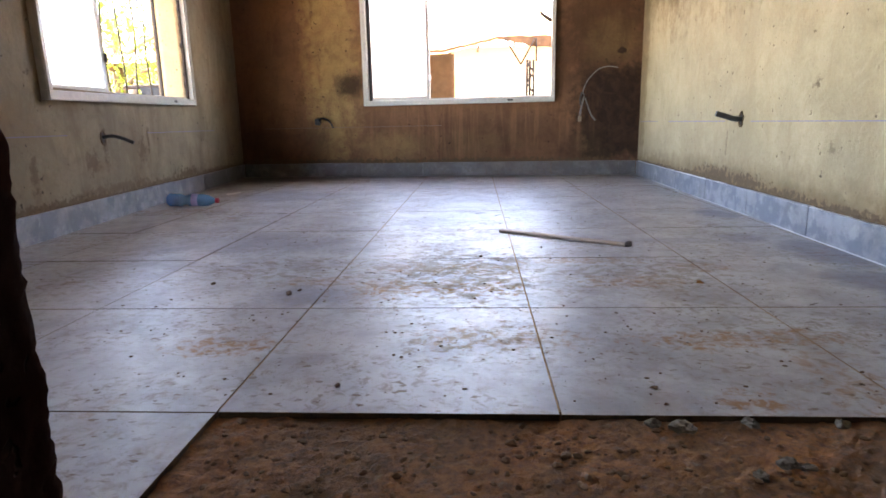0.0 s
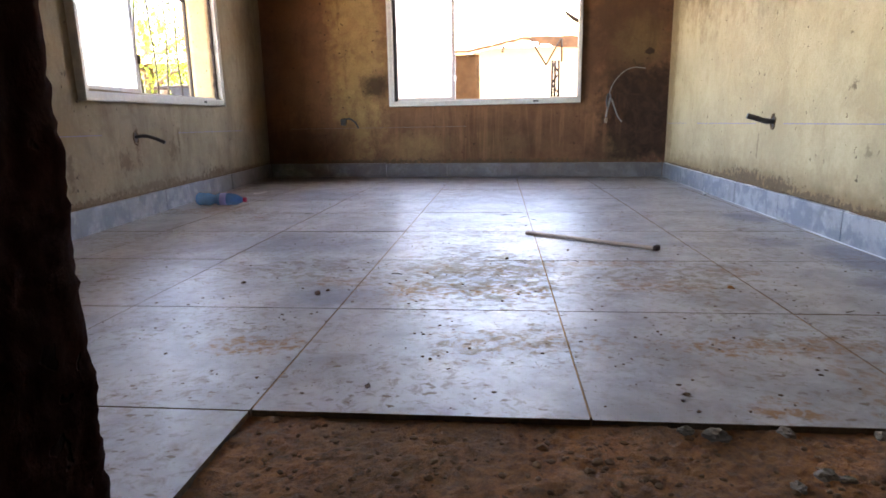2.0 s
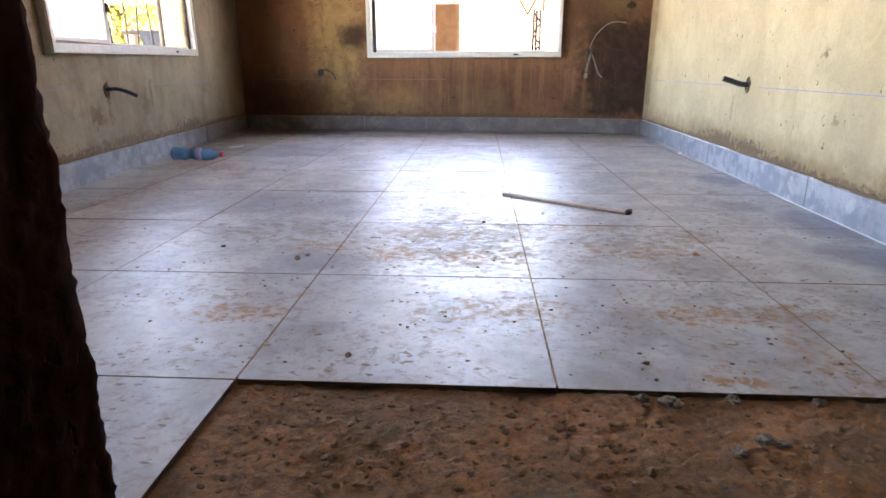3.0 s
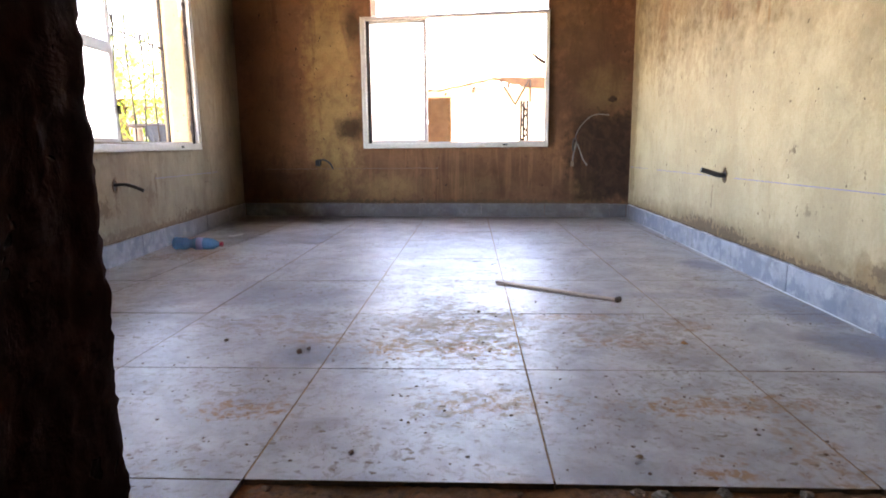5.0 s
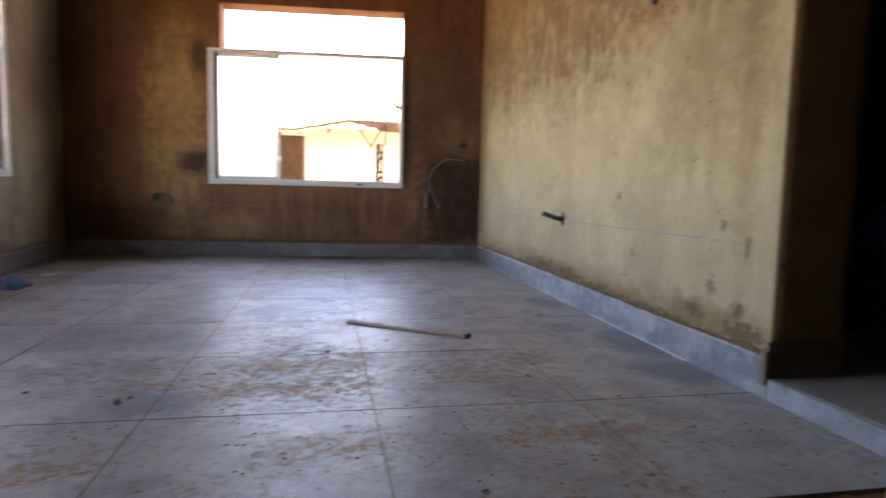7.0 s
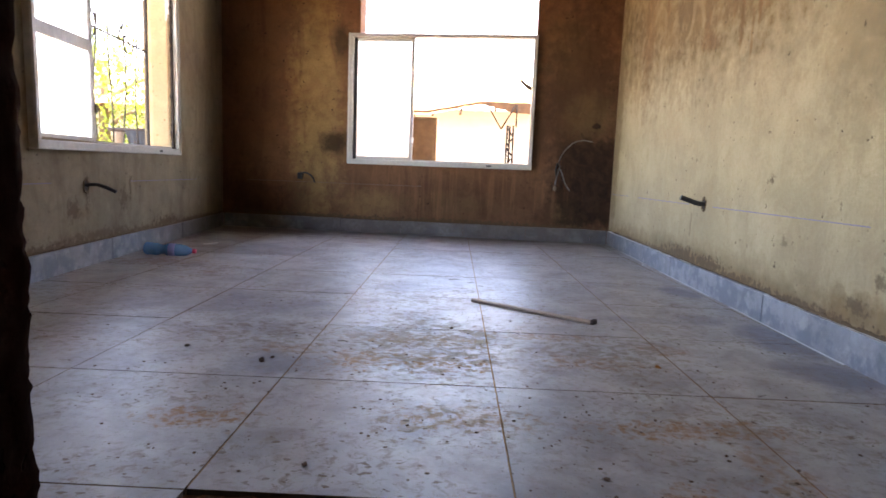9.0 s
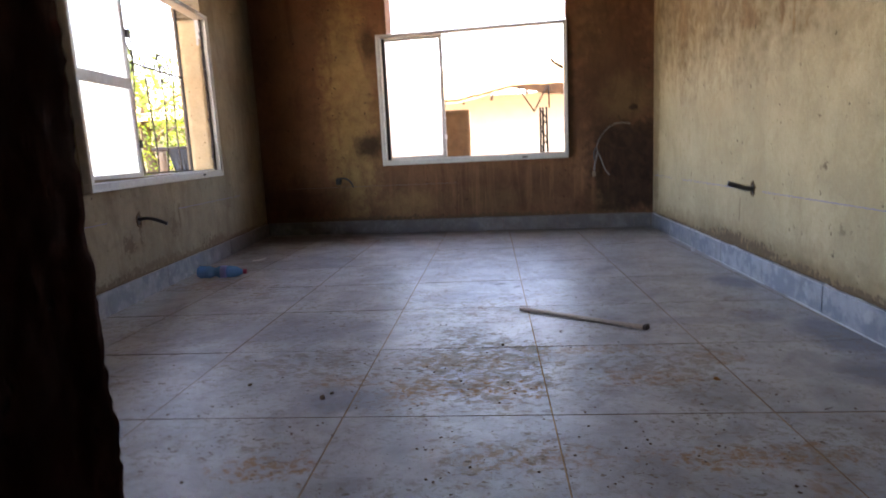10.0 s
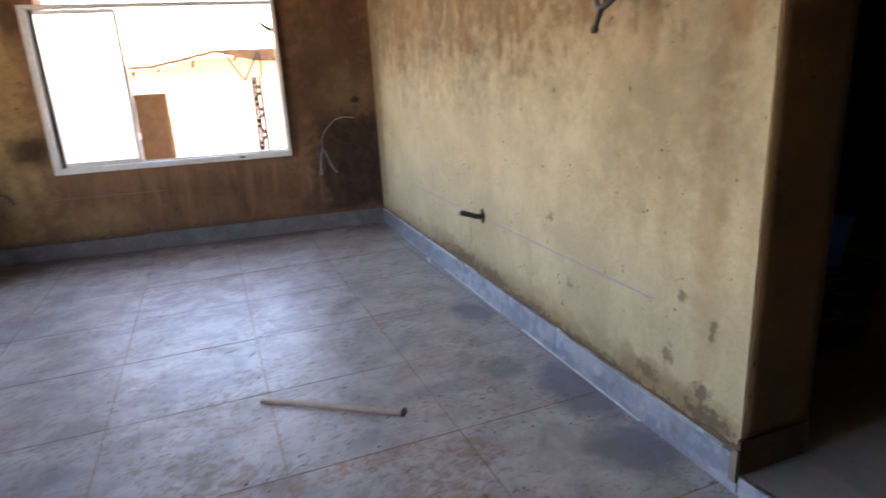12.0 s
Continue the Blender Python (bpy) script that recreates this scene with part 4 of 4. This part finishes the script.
thing("mud_pillar", rough_box((-0.74, 5.8, -0.45), (-0.375, 6.12, 1.222), 0.05, 0.008, 4.0), MUDBRICK, "short brown mud pillar standing outside the window", "pillar")
fascia = bmesh.new()
cols = []
for k in range(61):
    x = -1.4 + 3.4 * k / 60
    z = eave(x)
    h = 0.04 + 0.13 * max(0.0, min(1.0, (x - 0.2) / 0.6)) + 0.02 * noise.noise((x * 9, 5, 0))
    cols.append([fascia.verts.new(p) for p in ((x, 8.62, z + 0.06), (x, 8.62, z + 0.06 - h), (x, 8.645, z + 0.06 - h), (x, 8.645, z + 0.06))])
for a, b in zip(cols, cols[1:]):
    for i in range(4):
        fascia.faces.new((a[i], a[(i + 1) % 4], b[(i + 1) % 4], b[i]))
fascia.faces.new(cols[0])
fascia.faces.new(cols[-1][::-1])
bmesh.ops.recalc_face_normals(fascia, faces=fascia.faces)
part("fascia", fascia, EAVE, hut, "weathered brown eave board")

# ---------------------------------------------------------------- conduits and cables
def conduit(base, s, z, run, radius, label, category="conduit", hole=0.028):
    """A stub of pipe that comes out of a broken hole in the wall; run is in the wall's frame from the hole (into the room is -y)."""
    c = tagged(new("conduit_stub"), label, category)
    c.matrix_world = base.matrix_world @ Matrix.Translation((s, 0, z))
    rim = bmesh.new()
    ring = []
    for k in range(18):
        a = 2 * math.pi * k / 18
        e = hole * (1 + 0.35 * noise.noise((math.cos(a) * 1.5, math.sin(a) * 1.5, s)))
        ring.append([rim.verts.new((f * e * math.cos(a), y, f * e * 1.25 * math.sin(a))) for f, y in ((1.12, -0.001), (1.0, -0.006), (0.85, -0.004), (0.8, -0.0015))])
    for k in range(18):
        a, b = ring[k], ring[(k + 1) % 18]
        for i in range(3):
            rim.faces.new((a[i], b[i], b[i + 1], a[i + 1]))
    # one flat face, coloured dark for the shade inside the hole
    inner = bmesh.new()
    inner.faces.new([inner.verts.new(r[3].co) for r in ring])
    part("hole_rim", rim, MORTAR, c, "crumbling plaster rim of the hole")
    part("hole", inner, CHAR, c, "flat dark disc with the hole's shade in its colour")
    part("pipe", tube(bmesh.new(), bend(run), radius, 10), BLACK, c)
    return c


conduit(wall_right, along_right(2.33), 0.478, [(0.0, 0.0, 0), (-0.005, -0.04, 0.004), (-0.015, -0.08, 0.018), (-0.02, -0.125, 0.032)], 0.0145, "black plastic conduit stub out of a cream wall")
conduit(wall_left, along_left(2.274), 0.452, [(0, 0, 0), (0.01, -0.05, 0.005), (0.02, -0.10, -0.01), (0.03, -0.15, -0.035)], 0.010, "black plastic conduit stub out of a grey wall")
sock = conduit(wall_back, along_back(-1.655), 0.525, [(0, 0, 0), (0.02, -0.03, 0.025), (0.07, -0.04, 0.03), (0.125, -0.04, -0.005), (0.15, -0.03, -0.06)], 0.008, "black conduit bending out of a brown wall")
part("clip", boxed((-0.03, -0.03, -0.03), (0.012, -0.002, 0.03), 0.004), BLACK, sock, "dark metal box clip")
loop = tagged(new("cable_loop"), "loose grey cable looping out of a damp wall", "cable")
loop.matrix_world = wall_back.matrix_world @ Matrix.Translation((along_back(0.825), 0, 0))
part("cable", tube(bmesh.new(), bend([(0, 0, 0.71), (-0.01, -0.03, 0.75), (0.03, -0.05, 0.84), (0.11, -0.05, 0.92), (0.19, -0.045, 0.945), (0.28, -0.04, 0.935)]), 0.004, 8), WIRE, loop)
part("cable", tube(bmesh.new(), bend([(0, 0, 0.70), (-0.012, -0.03, 0.66), (-0.03, -0.04, 0.58), (-0.035, -0.04, 0.53)]), 0.008, 8), WIRE, loop)
part("cable", tube(bmesh.new(), bend([(0.01, 0, 0.68), (0.03, -0.03, 0.62), (0.06, -0.035, 0.54), (0.10, -0.03, 0.485)]), 0.006, 8), WIRE, loop)
part("cable", tube(bmesh.new(), bend([(-0.02, 0, 0.73), (-0.035, -0.03, 0.68), (-0.03, -0.04, 0.62)]), 0.009, 8), BLACK, loop, "black cable stub")
part("connector", boxed((-0.052, -0.055, 0.478), (-0.022, -0.03, 0.525), 0.006), PALE_STONE, loop, "white plastic terminal block")
up = conduit(wall_right, along_right(1.045), 1.47, [(0, 0, 0), (-0.05, -0.06, 0.0), (-0.06, -0.12, -0.05), (0.0, -0.15, -0.09), (0.05, -0.12, -0.05), (0.04, -0.05, 0.03)], 0.009, "black conduit loop hanging out of cream wall")
part("pipe", tube(bmesh.new(), bend([(0, 0, 0.01), (-0.005, -0.08, -0.02), (0.0, -0.14, -0.08), (0.015, -0.18, -0.145)]), 0.008, 10), BLACK, up)
part("cap", lathe([(0.004, -0.012), (0.012, -0.008), (0.013, 0.004), (0.006, 0.012)], 10), BLACK, up).location = (0.015, -0.182, -0.15)

# ---------------------------------------------------------------- loose things on the floor
a, b = Vector((-0.031, 1.739, 0)), Vector((0.459, 1.384, 0))
stick = tagged(new("wooden_batten"), "dusty wooden batten offcut lying on floor tiles", "batten")
stick.matrix_world = Matrix.Translation((a + b) / 2) @ Matrix.Rotation(math.atan2(b.y - a.y, b.x - a.x), 4, "Z")
half = (b - a).length / 2
bm = rough_box((-half, -0.0145, 0.001), (half - 0.014, 0.0145, 0.012), 0.012, 0.0009, 1.0)
part("body", bm, WOOD, stick)
part("end", rough_box((half - 0.014, -0.017, 0.001), (half, 0.0175, 0.019), 0.01, 0.002, 3.0), CHAR, stick, "blackened broken end")

p0, p1 = Vector((-2.12, 2.76, 0.042)), Vector((-1.80, 2.80, 0.030))
bottle = tagged(new("plastic_bottle"), "empty crushed blue plastic water bottle lying by skirting", "bottle")
bottle.matrix_world = Matrix.Translation(p0) @ (p1 - p0).to_track_quat("Z", "Y").to_matrix().to_4x4()
prof = [(0.012, 0.006), (0.034, 0.0), (0.041, 0.012)] + [(0.041 - (0.003 if k % 2 else 0.0) - (0.009 if 5 < k < 9 else 0), 0.02 + 0.013 * k) for k in range(15)] + [(0.041, 0.22), (0.034, 0.255), (0.018, 0.285), (0.013, 0.295), (0.013, 0.305)]
bm = lathe(prof, 20)
for v in bm.verts:
    v.co += 0.004 * Vector((noise.noise(v.co * 22), noise.noise(v.co * 22 + Vector((9, 0, 0))), 0))
body = part("body", bm, BLUE_PET, bottle, "clear blue ribbed plastic")
part("label_band", lathe([(0.0385, 0.15), (0.0425, 0.152), (0.0425, 0.19), (0.0385, 0.192)], 20), simple("faded_violet_label", (0.3, 0.38, 0.7), 0.5), bottle, "faded violet paper band")
part("cap", lathe([(0.0155, 0.296), (0.016, 0.298), (0.016, 0.314), (0.013, 0.317)], 16), RED, bottle, "red screw cap")

bm = bmesh.new()
strip = []
for k in range(9):
    x = -0.05 + 0.0125 * k
    z = 0.003 + 0.012 * (k / 8) ** 2
    strip.append([bm.verts.new((x, y, z + dz)) for y, dz in ((-0.018, 0), (0.018, 0.003), (0.018, 0.0045), (-0.018, 0.0015))])
for q, r in zip(strip, strip[1:]):
    for i in range(4):
        bm.faces.new((q[i], q[(i + 1) % 4], r[(i + 1) % 4], r[i]))
bm.faces.new(strip[0][::-1])
bm.faces.new(strip[-1])
paper = thing("paper_scrap", bm, WHITE, "curled white paper scrap lying on floor tiles", "paper")
paper.matrix_world = pose(-1.95, 3.38, 0, 0, 0, 12)
chip = thing("tile_offcut", rough_box((-0.05, -0.012, 0.001), (0.05, 0.012, 0.009), 0.015, 0.002, 5.0), GROUT, "white tile offcut lying against grey skirting", "offcut")
chip.matrix_world = pose(1.225, 3.2, 0, 0, 0, 75)

rr = random.Random(12)
leafm = simple("dry_orange_leaf", (0.32, 0.13, 0.03), 0.8)
for k, (x, y, size, mat, nm, lab) in enumerate((
        (0.533, 0.843, 0.007, leafm, "dry_leaf", "small dry orange leaf scrap on floor tiles"),
        (-0.70, 0.735, 0.0085, CRUMB, "soil_lump", "small dark soil lump on floor tiles"),
        (-0.68, 0.775, 0.005, CRUMB, "soil_lump", "small dark soil lump on floor tiles"),
        (-0.128, 1.222, 0.005, CRUMB, "soil_lump", "small dark soil lump on floor tiles"),
        (0.186, 0.106, 0.005, CRUMB, "soil_lump", "small dark soil lump on floor tiles"),
        (-0.41, 0.109, 0.005, CRUMB, "soil_lump", "small dark soil lump on floor tiles"),
        (-0.984, 0.854, 0.006, CRUMB, "soil_lump", "small dark soil lump on floor tiles"),
        (0.15, -0.014, 0.010, PALE_STONE, "mortar_lump", "pale broken mortar lump on bare earth"),
        (0.195, -0.03, 0.014, PALE_STONE, "mortar_lump", "pale broken mortar lump on bare earth"),
        (0.31, -0.012, 0.012, PALE_STONE, "mortar_lump", "pale broken mortar lump on bare earth"),
        (0.455, -0.014, 0.010, PALE_STONE, "mortar_lump", "pale broken mortar lump on bare earth"),
        (0.312, -0.13, 0.011, PALE_STONE, "mortar_lump", "pale broken mortar lump on bare earth"),
        (0.335, -0.14, 0.009, PALE_STONE, "mortar_lump", "pale broken mortar lump on bare earth"),
        (0.26, -0.16, 0.008, PALE_STONE, "mortar_lump", "pale broken mortar lump on bare earth"))):
    z = -0.011 if y < 0 else 0.0
    ob = thing(nm, rock(bmesh.new(), (0, 0, size * 0.4), size, k + 1.0, 0.8, 3), mat, lab, nm.split("_")[1], group=nm + "s")
    ob.location = (x, y, z)

crumbs = bmesh.new()
for k in range(800):
    if k < 520:
        x, y = rr.gauss(0.05, 0.75), abs(rr.gauss(0.5, 0.7)) + 0.02
    else:
        x, y = rr.uniform(-2.0, 1.15), rr.uniform(0.02, 4.4)
    if not (-2.05 < x < 1.17 and y < 4.5):
        continue
    size = rr.choice((0.0012, 0.0016, 0.002, 0.0025, 0.003, 0.0042))
    rock(crumbs, (x, y, size * 0.25), size, k * 0.37, 0.4)
thing("crumbs", crumbs, CRUMB, "dark soil crumbs scattered over the floor tiles", "debris", kind="stuff")
grit = bmesh.new()
for k in range(1500):
    x, y = rr.uniform(-0.57, 1.1), rr.uniform(-0.44, -0.015)
    size = rr.choice((0.0016, 0.002, 0.0024, 0.003, 0.0036, 0.0045, 0.006)) * rr.uniform(0.7, 1.2) * (1.7 if k % 40 == 0 else 1.0)
    rock(grit, (x, y, -0.011 + size * 0.25), size, k * 0.41, 0.65)
thing("gravel", grit, STONE, "small stones and clods scattered over bare earth", "gravel", kind="stuff")

def twig(pts, r):
    return thing("twig", tube(bmesh.new(), bend(pts, 4), r, 5, 0.6), BARK, "thin dry twig lying on floor tiles", "twig", group="twigs")


for x, y, a, ln in ((-0.03, 2.22, 0.9, 0.05), (0.02, 2.12, 2.3, 0.04), (-0.12, 2.3, 0.3, 0.06), (-0.08, 2.05, 1.5, 0.03), (0.3, 2.35, 0.2, 0.04), (-1.25, 2.37, 0.1, 0.05), (-0.5, 0.98, 2.8, 0.04), (0.75, 0.62, 0.5, 0.035)):
    ca, sa = math.cos(a) * ln * 0.5, math.sin(a) * ln * 0.5
    twig([(x - ca, y - sa, 0.002), (x + sa * 0.2, y - ca * 0.2, 0.004), (x + ca, y + sa, 0.002)], 0.0014)

# the side room: a small slatted crate with a folded sheet propped on it, hardly lit
crate = thing("crate", None, None, "dark wooden slatted crate standing in the side room", "crate")
crate.location = (2.15, 1.05, 0.062)
for sx in (-1, 1):
    for sy in (-1, 1):
        part("post", boxed((sx * 0.13 - 0.012, sy * 0.1 - 0.012, 0.0), (sx * 0.13 + 0.012, sy * 0.1 + 0.012, 0.35), 0.002), CHAR, crate)
for k in range(4):
    z = 0.02 + k * 0.085
    for sy in (-1, 1):
        y = sy * 0.119
        part("slat", boxed((-0.15, y - 0.006, z), (0.15, y + 0.006, z + 0.065), 0.002), CHAR, crate)
    for sx in (-1, 1):
        x = sx * 0.149
        part("slat", boxed((x - 0.006, -0.11, z), (x + 0.006, 0.11, z + 0.065), 0.002), CHAR, crate)
for k in range(3):
    part("slat", boxed((-0.155, -0.12 + k * 0.085, 0.351), (0.155, -0.05 + k * 0.085, 0.362), 0.002), CHAR, crate)
bm = bmesh.new()
bmesh.ops.create_grid(bm, x_segments=14, y_segments=10, size=0.5)
for v in bm.verts:
    x, y = v.co.x * 0.22, v.co.y * 0.17
    v.co = Vector((x, y, 0.006 + 0.06 * (x + 0.11) + 0.006 * noise.noise((x * 9, y * 9, 2))))
ext = bmesh.ops.extrude_face_region(bm, geom=list(bm.faces))
bmesh.ops.translate(bm, verts=[v for v in ext["geom"] if isinstance(v, bmesh.types.BMVert)], vec=(0, 0, 0.004))
sheet = thing("plastic_sheet", bm, BLUE, "folded blue plastic sheet propped on a dark crate", "sheet")
sheet.matrix_world = pose(2.14, 1.05, 0.505, 0, -48, 20)
